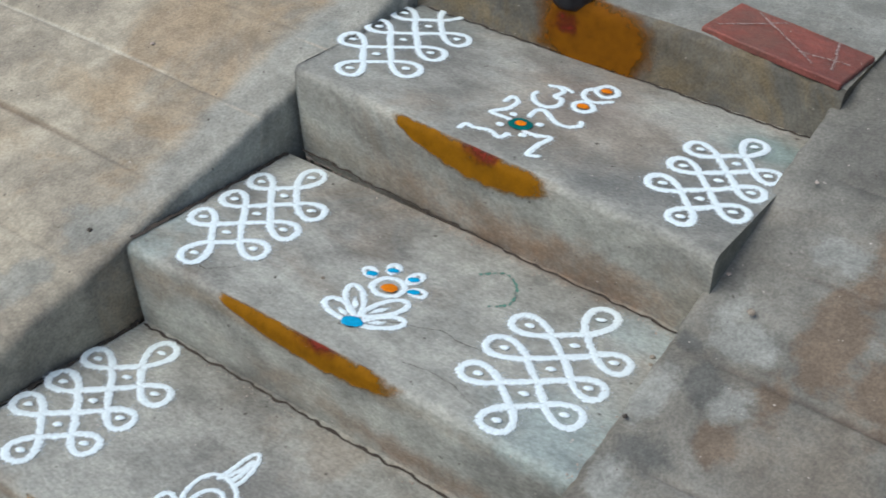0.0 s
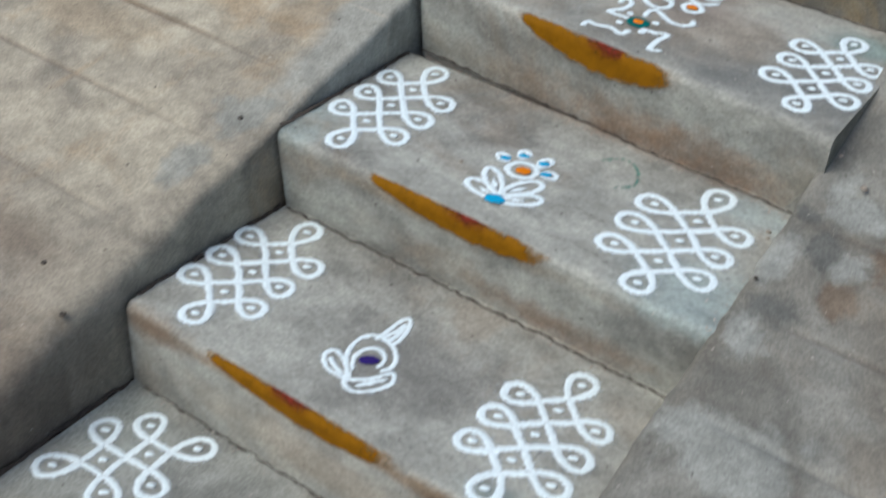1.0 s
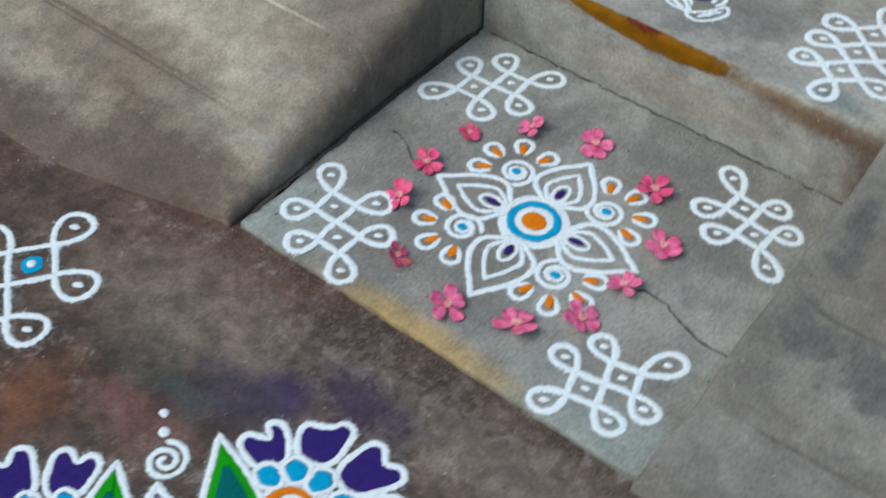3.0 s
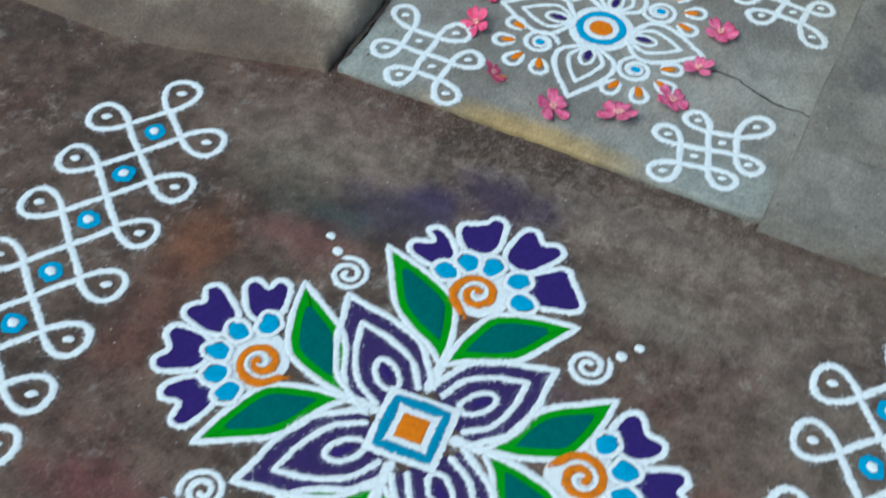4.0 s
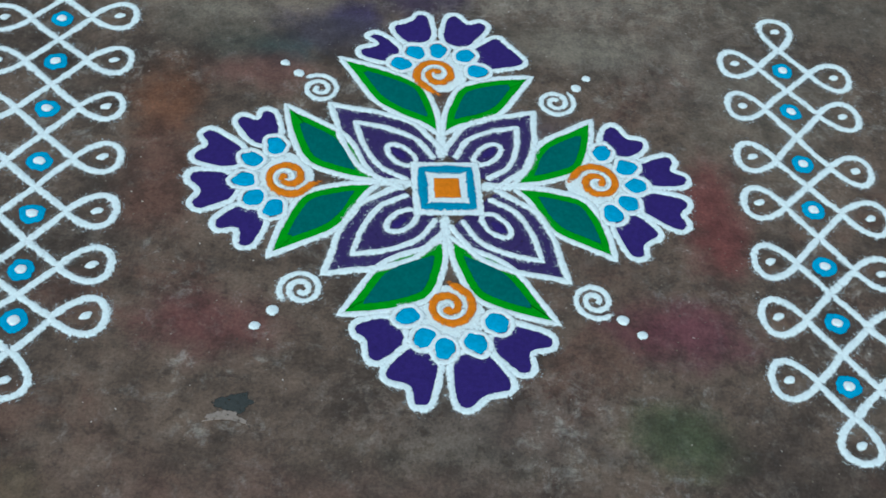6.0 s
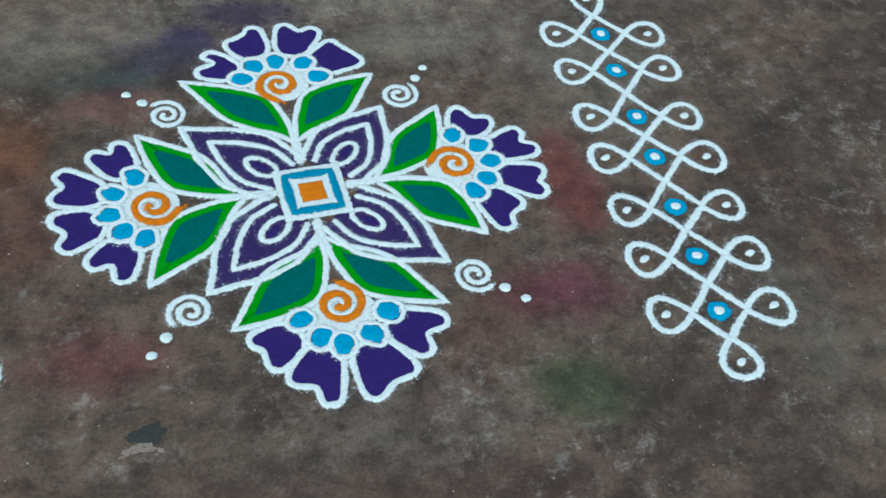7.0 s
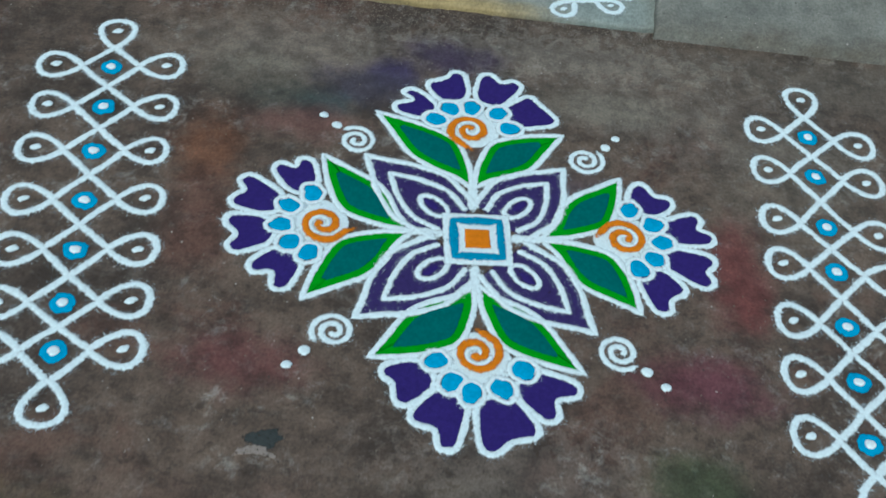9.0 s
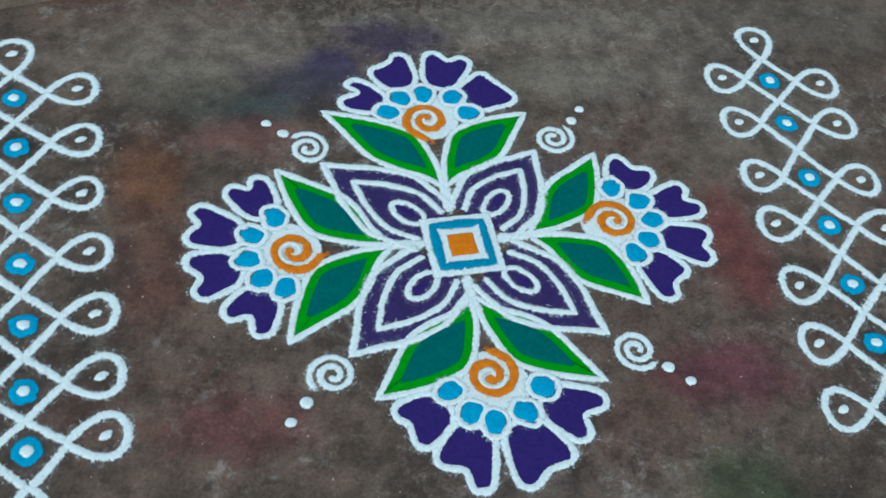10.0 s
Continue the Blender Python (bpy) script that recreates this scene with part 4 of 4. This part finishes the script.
    # spirals and dots at the corners
    for c, d1, d2 in (((-0.187, 0.171), (-0.219, 0.199), (-0.24, 0.218)), ((0.152, 0.181), (0.184, 0.213), (0.2, 0.235)),
                      ((0.188, -0.168), (0.222, -0.195), (0.245, -0.216)), ((-0.18, -0.181), (-0.212, -0.216), (-0.231, -0.24))):
        a = math.atan2(c[1], c[0])
        ribbons("spiral", [spiral(c, 0.0285, 0.004, 2.0, a, 50, -1)], 0.008, z, WHITE, r, "white spiral line")
        for d, s in ((d1, 0.0078), (d2, 0.0066)):
            blot("dot", ellipse(d, s, s * 0.92, 0, 14, 0.15), z, WHITE, r, "white dot", 0.003, 0, 0.001)


big_rangoli()


def landing_rangoli():
    z, c = LANDING, Vector((-0.069, 0.777))
    r = thing("rangoli", (*c, z), "white flower drawing with blue ring on the grey landing", "rangoli")
    blot("white_disc", ellipse(c, 0.053, 0.053, 0, 32, 0.05), z, WHITE, r, "white powder disc", 0.0008)
    ribbons("blue_ring", [ellipse(c, 0.0345, 0.0345, 0, 32, 0.03)], 0.012, z, CYAN, r, "sky-blue powder ring", True, 0.0018, 0.0012)
    blot("orange_disc", ellipse(c, 0.0185, 0.0175, 0, 20, 0.1), z, ORANGE, r, "orange powder disc", 0.0016, 0.0012)
    for tip in ((-0.236, 0.764), (-0.073, 0.932), (0.098, 0.789), (-0.056, 0.608)):
        tip = Vector(tip)
        d = (tip - c).normalized()
        reach = (tip - c).length - 0.045
        ribbons("petal", [pod(c + d * 0.045, d, reach, 0.046)], 0.0092, z, WHITE, r, "white outlined petal", True)
        ribbons("inner_petal", [pod(c + d * 0.05, d, reach * 0.66, 0.027, True)], 0.0078, z, WHITE, r, "white outlined petal", True)
        ribbons("loop", [ellipse(c + d * 0.072, 0.0185, 0.011, math.atan2(d.y, d.x), 18, 0.1)], 0.0068, z, WHITE, r, "white loop", True)
        blot("seed", ellipse(c + d * 0.07, 0.0115, 0.005, math.atan2(d.y, d.x), 14, 0.2), z, PURPLE, r, "violet seed", 0.0016, 0.0012, 0.0012)
    for b in ((-0.150, 0.846), (0.002, 0.860), (0.014, 0.711), (-0.142, 0.702)):
        b = Vector(b)
        d = (b - c).normalized()
        out = math.atan2(d.y, d.x)
        bud = ribbons("bud", [spiral(b, 0.029, 0.010, 1.45, out + 2.6, 44, 1)], 0.0085, z, WHITE, r, "white spiral bud")
        blot("white_eye", ellipse(b, 0.013, 0.012, 0, 16, 0.1), z, WHITE, bud, "white eye", 0.0008)
        blot("blue_dot", ellipse(b, 0.0075, 0.0065, 0, 14, 0.15), z, CYAN, bud, "sky-blue dot", 0.0016, 0.0012, 0.0012)
        for f in (-72, -26, 22, 66):
            a = out + radians(f)
            e = Vector((math.cos(a), math.sin(a)))
            tongue = ribbons("tongue", [[q for q in teardrop(b + e * 0.036, e, Vector((-e.y, e.x)), 0.036, 0.0165)][2:-2]], 0.0085, z, WHITE, r, "white tongue-shaped petal")
            blot("orange_dot", ellipse(b + e * 0.05, 0.0118, 0.0058, a, 14, 0.25), z, ORANGE, tongue, "orange streak", 0.0016, 0.0008, 0.0012)


landing_rangoli()


def motif(name, label, z, at, strokes, width, blots, petals=(), rings=()):
    """A small line drawing: free strokes, looped petals as (name, base, tip, half width), rings as (centre, radii)."""
    m = thing(name, (*at, z), label, "powder drawing")
    for part_name, pts, closed in strokes:
        ribbons(part_name, [smooth_line(pts, 6, closed)], width, z, WHITE, m, "white line", closed)
    for part_name, base, tip, half in petals:
        base, way = Vector(base), Vector(tip) - Vector(base)
        across = Vector((-way.y, way.x)).normalized() * half
        ribbons(part_name, [[base + way * (0.5 - 0.5 * math.cos(a)) + across * math.sin(a) * (0.8 - 0.2 * math.cos(a)) for a in (2 * math.pi * k / 20 for k in range(20))]], width, z, WHITE, m, "white looped petal", True)
        if part_name == "petal":
            ribbons("petal_vein", [[base + way * k / 5 for k in range(1, 4)]], width, z, WHITE, m, "white line")
    for c, rx, ry in rings:
        ribbons("ring", [ellipse(c, rx, ry, 0.3, 20, 0.12)], width, z, WHITE, m, "white ring", True)
    for part_name, c, rx, ry, turn, mat, lift in blots:
        blot(part_name, ellipse(c, rx, ry, turn, 16, 0.15), z, mat, m, "", 0.0014, lift, 0.0013)


motif('lamp_drawing', 'white outline drawing of an oil lamp with a violet centre', Z1, (-0.075, 1.22), (
        ('flame', ((-0.0915, 1.2633), (-0.0891, 1.2871), (-0.0878, 1.3144), (-0.0818, 1.3262), (-0.071, 1.3129), (-0.0651, 1.2831), (-0.0681, 1.2647)), False),
        ('flame_line', ((-0.0906, 1.2666), (-0.0807, 1.2881), (-0.0773, 1.3151)), False),
        ('flame_line', ((-0.0756, 1.2669), (-0.0739, 1.2899), (-0.0756, 1.3144)), False),
        ('bowl', ((-0.0728, 1.1806), (-0.0948, 1.2008), (-0.1083, 1.2292), (-0.1065, 1.2583), (-0.0902, 1.2705), (-0.0662, 1.2665), (-0.046, 1.2481), (-0.0412, 1.2291), (-0.0481, 1.2165)), False),
        ('inner_arc', ((-0.0782, 1.1932), (-0.0925, 1.2173), (-0.0883, 1.2403), (-0.0725, 1.2486), (-0.0571, 1.2374), (-0.0551, 1.218)), False),
        ('leaf', ((-0.0784, 1.1752), (-0.1077, 1.1764), (-0.1259, 1.1944), (-0.1197, 1.2098), (-0.0952, 1.2004), (-0.0791, 1.1828)), True),
        ('leaf_vein', ((-0.085, 1.1806), (-0.1039, 1.1861), (-0.1157, 1.1947)), False),
        ('foot', ((-0.0739, 1.1713), (-0.051, 1.1935), (-0.0336, 1.2222), (-0.0225, 1.2057), (-0.0348, 1.1784), (-0.0547, 1.1626)), True),
        ('foot_line', ((-0.0558, 1.1734), (-0.0329, 1.2075)), False),
    ), 0.0072, (
        ('violet_dot', (-0.0723, 1.2227), 0.014, 0.009, 0.7, PURPLE, 0.0012),
    ))
motif('lotus_drawing', 'white lotus powder drawing with blue tips and orange centre', Z2, (-0.05, 1.53), (), 0.0092, (
        ('blue_dot', (-0.0489, 1.469), 0.015, 0.011, 0.4, CYAN, 0.002),
        ('orange_dot', (-0.056, 1.5575), 0.0115, 0.0095, 0.4, ORANGE, 0.002),
        ('blue_dot', (-0.0945, 1.569), 0.0085, 0.0055, 0.5, CYAN, 0.002),
        ('blue_dot', (-0.0765, 1.593), 0.0085, 0.0055, 0.5, CYAN, 0.002),
        ('blue_dot', (-0.0421, 1.5939), 0.0085, 0.0055, 0.5, CYAN, 0.002),
        ('blue_dot', (-0.0257, 1.5711), 0.0085, 0.0055, 0.5, CYAN, 0.002),
    ), (
        ('petal', (-0.0505, 1.4732), (-0.105, 1.489), 0.0165), ('petal', (-0.0518, 1.483), (-0.099, 1.534), 0.0145),
        ('petal', (-0.0493, 1.4879), (-0.019, 1.5485), 0.0165), ('petal', (-0.041, 1.473), (0.002, 1.513), 0.0145),
        ('crown_petal', (-0.09, 1.5665), (-0.109, 1.576), 0.0088), ('crown_petal', (-0.0765, 1.588), (-0.082, 1.608), 0.0085),
        ('crown_petal', (-0.045, 1.584), (-0.0415, 1.612), 0.0085), ('crown_petal', (-0.032, 1.571), (-0.0115, 1.577), 0.009),
    ), (((-0.059, 1.56), 0.0215, 0.0205),))
motif('flower_drawing', 'white swirling powder drawing with a green centre and orange dots', Z3, (-0.04, 1.85), (
        ('arm', ((-0.0927, 1.8718), (-0.0916, 1.8941), (-0.0771, 1.8852), (-0.0768, 1.8579), (-0.09, 1.8329), (-0.0709, 1.8309), (-0.0558, 1.8313)), False),
        ('arm', ((-0.0962, 1.7592), (-0.0963, 1.7766), (-0.0814, 1.7757), (-0.0603, 1.7831), (-0.0393, 1.7754), (-0.0352, 1.7943)), False),
        ('arm', ((-0.0405, 1.8546), (-0.0425, 1.8803), (-0.0324, 1.8874), (-0.0036, 1.8682), (0.0176, 1.867), (0.0294, 1.8832), (0.0242, 1.8946)), False),
        ('arm', ((-0.0231, 1.8134), (-0.0026, 1.8151), (0.0162, 1.823), (0.0133, 1.7926), (0.0166, 1.7605), (0.0319, 1.7675)), False),
        ('curl', ((-0.0709, 1.964), (-0.0561, 1.9692), (-0.0431, 1.9602), (-0.0452, 1.9381), (-0.0332, 1.9369), (-0.0269, 1.9177), (-0.0357, 1.9006), (-0.055, 1.9012), (-0.0708, 1.9176), (-0.0734, 1.9339)), False),
        ('curl', ((-0.0608, 1.9685), (-0.0481, 1.973), (-0.0312, 1.9677)), False),
        ('crescent', ((-0.0145, 2.0024), (-0.0195, 1.985), (-0.0106, 1.9658), (0.0094, 1.9622), (0.0297, 1.984)), False),
    ), 0.0095, (
        ('green_disc', (-0.0369, 1.8279), 0.0185, 0.0175, 0, DARK_GREEN, 0.0006),
        ('orange_dot', (-0.0369, 1.8279), 0.0085, 0.008, 0, ORANGE, 0.0022),
        ('orange_dot', (0.0029, 1.9372), 0.0095, 0.008, 0, ORANGE, 0.0016),
        ('orange_dot', (0.0058, 2.0052), 0.009, 0.0075, 0, ORANGE, 0.0016),
        ('white_dot', (-0.0604, 1.8459), 0.006, 0.006, 0, WHITE, 0.0012),
        ('white_dot', (-0.0152, 1.8447), 0.006, 0.006, 0, WHITE, 0.0012),
        ('white_dot', (-0.0174, 1.8012), 0.006, 0.006, 0, WHITE, 0.0012),
        ('white_dot', (-0.0585, 1.8075), 0.006, 0.006, 0, WHITE, 0.0012),
    ), (), (((0.0036, 1.9378), 0.0145, 0.017), ((0.0065, 2.0059), 0.016, 0.0195)))


# ---- fallen flowers ----
def flower(x, y, size, spin, tilt, mat, loose=0.0, closed=0.0):
    size *= 0.7
    f = thing("oleander_flower", (x, y, LANDING), "fresh pink five-petalled oleander blossom laid on the landing", "flower", "pink blossoms round the rangoli")
    rnd = random.Random(int(x * 9000) + int(y * 7000))
    lean = Euler((radians(tilt), radians(tilt * 0.4), radians(spin))).to_matrix()
    lift = 0.007 + size * 0.16 * abs(math.sin(radians(tilt)))
    for k in range(5):
        a = radians(72 * k + rnd.uniform(-9, 9))
        length, wide = size * rnd.uniform(0.88, 1.08), size * rnd.uniform(0.74, 0.96) * (1 - 0.3 * closed)
        curl, twist, rise = rnd.uniform(-0.2, 0.45), rnd.uniform(-0.35, 0.35), rnd.uniform(0.3, 0.8) + 0.8 * closed
        top, nu, nv = [], 7, 6
        for i in range(nu + 1):
            u = i / nu
            w = wide * (0.16 + 0.84 * math.sin(min(1.0, u * 1.15) * math.pi * 0.62) ** 1.2) * (1.0 if u < 0.86 else math.sqrt(max(0.0, 1 - ((u - 0.86) / 0.15) ** 2)) * 0.8 + 0.2)
            for j in range(nv + 1):
                v = -1 + 2 * j / nv
                px, py = 0.1 * size + length * u, w * 0.5 * v + twist * 0.12 * size * u
                pz = size * (rise * 0.32 * u - curl * 0.4 * u * u + 0.1 * v * v * u + 0.10 * twist * v * u) + 0.06 * size * noise.noise((u * 2.2 + k * 5, v * 1.6, x * 70))
                top.append(Vector((px * math.cos(a) - py * math.sin(a), px * math.sin(a) + py * math.cos(a), pz)))
        verts = [lean @ p for p in top]
        verts = [Vector((p.x, p.y, max(0.0015, p.z + lift))) for p in verts]
        thick = [p - Vector((0, 0, 0.0009)) for p in verts]
        n, faces = len(verts), []
        m = nv + 1
        for i in range(nu):
            for j in range(nv):
                q = i * m + j
                faces += [(q, q + m, q + m + 1, q + 1), (n + q, n + q + 1, n + q + m + 1, n + q + m)]
        rim = [j for j in range(nv + 1)] + [i * m + nv for i in range(1, nu + 1)] + [nu * m + j for j in range(nv - 1, -1, -1)] + [i * m for i in range(nu - 1, 0, -1)]
        for i in range(len(rim)):
            p, q = rim[i], rim[(i + 1) % len(rim)]
            faces.append((p, q, n + q, n + p))
        mesh_part("petal", [(p.x + x, p.y + y, p.z + LANDING) for p in verts + thick], faces, mat, f)
    bm = bmesh.new()
    for k in range(9):
        a = 2 * math.pi * k / 9
        d = Vector((math.cos(a) * 0.16, math.sin(a) * 0.16, 0.12)) * size * rnd.uniform(0.7, 1.3)
        p = lean @ d + Vector((0, 0, lift + 0.002))
        bmesh.ops.create_icosphere(bm, subdivisions=1, radius=size * 0.062, matrix=Matrix.Translation(p) @ Matrix.Rotation(a, 4, "Z") @ Matrix.Diagonal((2.6, 0.6, 0.8, 1)))
    bmesh.ops.create_icosphere(bm, subdivisions=2, radius=size * 0.12, matrix=Matrix.Translation(lean @ Vector((0, 0, 0.03 * size)) + Vector((0, 0, lift))))
    part("throat", bm, THROAT, f, "pale frilled throat")
    if loose:
        bm = bmesh.new()
        way = radians(loose)
        mid = Vector((math.cos(way), math.sin(way), 0)) * size * 0.75 + Vector((0, 0, 0.004))
        bmesh.ops.create_cone(bm, cap_ends=True, segments=8, radius1=0.0026, radius2=0.0012, depth=size * 0.9, matrix=Matrix.Translation(mid) @ Vector((math.cos(way), math.sin(way), 0)).to_track_quat("Z", "Y").to_matrix().to_4x4())
        part("tube", bm, STALK, f, "short brownish flower tube")


for x, y, size, spin, tilt, mat, loose, closed in (
        (-0.262, 0.771, 0.031, 20, 20, PINK_DEEP, 0, 0.3), (-0.253, 0.864, 0.024, 60, 14, PINK_DEEP, 0, 0.3), (-0.185, 0.937, 0.03, 100, -22, PINK, 0, 0.3),
        (-0.088, 0.967, 0.035, 40, 18, PINK, 0, 0.1), (0.035, 0.94, 0.035, 10, 4, PINK_DEEP, 0, 0.5), (0.104, 0.848, 0.036, 70, 6, PINK, 0, 0),
        (0.101, 0.751, 0.033, 30, -16, PINK, 0, 0.1), (0.088, 0.665, 0.035, 80, 20, PINK, 0, 0.2), (0.027, 0.602, 0.04, 15, -8, PINK, 0, 0.1),
        (-0.065, 0.57, 0.035, 55, 24, PINK, 0, 0.3), (-0.174, 0.595, 0.027, 95, 38, PINK_DEEP, 20, 0.5), (-0.246, 0.69, 0.034, 130, -34, PINK_DEEP, 0, 0.3)):
    flower(x, y, size, spin, tilt, mat, loose, closed)


# ---- porch edge things ----
def red_tile():
    s = thing("red_tile", (0.212, 2.15, TOP), "red-oxide cement tile with worn white lines on the porch edge", "tile")
    bm = bmesh.new()
    bmesh.ops.create_cube(bm, size=1, matrix=pose(0, 0.004, -0.0055, 0, 4.0, -3.5) @ Matrix.Diagonal((0.222, 0.13, 0.012, 1)))
    bmesh.ops.bevel(bm, geom=[e for e in bm.edges], offset=0.002, segments=1, affect="EDGES")
    bmesh.ops.subdivide_edges(bm, edges=[e for e in bm.edges if e.calc_length() > 0.05], cuts=6, use_grid_fill=True)
    for v in bm.verts:
        v.co += Vector((noise.noise(v.co * 45), noise.noise(v.co * 45 + Vector((5, 0, 0))), 0.4 * noise.noise(v.co * 45 + Vector((0, 5, 0))))) * 0.002
    part("block", bm, RED_OXIDE, s)
    c = Vector((0.212, 2.16))
    z = TOP + 0.0005
    for p, q in (((-0.075, 0.058), (0.06, -0.055)), ((-0.1, -0.045), (-0.02, 0.055)), ((0.02, -0.03), (0.1, -0.01)), ((0.06, 0.05), (0.085, -0.055))):
        line = ribbons("painted_line", [ragged_line(smooth_line((c + Vector(p), c + (Vector(p) + Vector(q)) * 0.5, c + Vector(q)), 6), 0.002)], 0.006, z, CHALK, s, "worn white line", False, 0.0006)
        for v in line.data.vertices:
            v.co.z -= 0.07 * v.co.x


red_tile()


def black_stone():
    bm = bmesh.new()
    bmesh.ops.create_uvsphere(bm, u_segments=28, v_segments=18, radius=1)
    for v in bm.verts:
        k = 0.045 if v.co.z < 0 else 0.041
        v.co = Vector((v.co.x * k, v.co.y * k, v.co.z * 0.075)) * (1 + 0.06 * noise.noise(v.co * 2.2))
        v.co.z = max(v.co.z, -0.055)
    ob = part("black_stone", bm, BLACK_STONE)
    for p in ob.data.polygons:
        p.use_smooth = True
    ob.location = (-0.118, 2.098, TOP + 0.032)
    tagged(ob, "squat black rounded stone standing on the porch edge", "stone")


black_stone()


# ---- marks on the ground ----
def ground_marks():
    m = thing("floor_chip", (-0.253, -0.366, 0), "shallow pale chip with a dark smear in the ground", "chip")
    blot("smear", ellipse((-0.243, -0.351), 0.022, 0.015, 0.4, 26, 0.9), 0, DAMP, m, "dark teal smear", 0.0004)
    blot("rim", [Vector((-0.25, -0.366)) + Vector((math.cos(a) * 0.026, math.sin(a) * 0.006 - 0.009 * math.cos(a) ** 2 + 0.002)) * (1 + 0.5 * noise.noise((math.cos(a) * 2.5, math.sin(a) * 2.5, 3))) for a in (2 * math.pi * i / 22 for i in range(22))], 0, DULL_CHIP, m, "pale chipped rim", 0.0006, 0.0004)
    g = thing("chalk_trace", (0.08, 1.66, Z2), "faint worn green chalk curl on the step", "chalk mark")
    ribbons("curl", [smooth_line(((0.015, 1.665), (0.045, 1.69), (0.075, 1.67), (0.085, 1.635), (0.065, 1.612)), 8)], 0.006, Z2, GREEN_CHALK, g, "", False, 0.0002)


ground_marks()


def grit():
    """Loose sand and crumbs along the foot of the landing and over the ground."""
    rnd = random.Random(5)
    verts, faces = [], []
    for i in range(2600):
        if i < 1100:
            x, y = rnd.uniform(-0.4, 0.33), FRONT0 - abs(rnd.gauss(0, 0.03)) - 0.004
        else:
            x, y = rnd.uniform(-1.3, 1.3), rnd.uniform(-0.9, 0.48)
        s = rnd.uniform(0.0006, 0.0016) * (1.5 if rnd.random() < 0.06 else 1)
        b = len(verts)
        verts += [(x - s, y, 0), (x, y - s * 0.8, 0), (x + s * 0.9, y, 0), (x, y + s, 0), (x, y, s * 1.2)]
        faces += [(b, b + 1, b + 4), (b + 1, b + 2, b + 4), (b + 2, b + 3, b + 4), (b + 3, b, b + 4)]
    tagged(mesh_part("grit", verts, faces, GRIT, None, "", None, False), "loose sandy grit scattered over the brown ground", "grit", kind="stuff")


def crumbs():
    """Flaked mortar and sand lying in the corners of the steps and along the ramp's edge."""
    rnd = random.Random(11)
    verts, faces = [], []
    for i in range(900):
        row = i % 5
        if row == 4:
            y = rnd.uniform(1.12, 1.7)
            x, z = right_edge(y) - abs(rnd.gauss(0, 0.008)), (Z1 if y < FRONT2 else Z2)
        else:
            z, y0 = ((LANDING, FRONT1), (Z1, FRONT2 + 0.012), (Z2, FRONT3 + 0.012), (Z2, FRONT3 + 0.012))[row]
            x = rnd.uniform(-0.38, 0.3)
            y = y0 + (0.93 * top_skew(x) if z == Z2 else 0.0) - abs(rnd.gauss(0, 0.007)) - 0.002
        r = rnd.uniform(0.0006, 0.0018) * (1.7 if rnd.random() < 0.1 else 1)
        b = len(verts)
        verts += [(x - r, y, z - 0.001), (x, y - r * 0.8, z - 0.001), (x + r * 0.9, y, z - 0.001), (x, y + r, z - 0.001), (x, y, z + r)]
        faces += [(b, b + 1, b + 4), (b + 1, b + 2, b + 4), (b + 2, b + 3, b + 4), (b + 3, b, b + 4)]
    tagged(mesh_part("crumbs", verts, faces, CHIP, None, "", None, False), "pale mortar crumbs in the corners of the steps", "crumbs", kind="stuff")


grit()
crumbs()
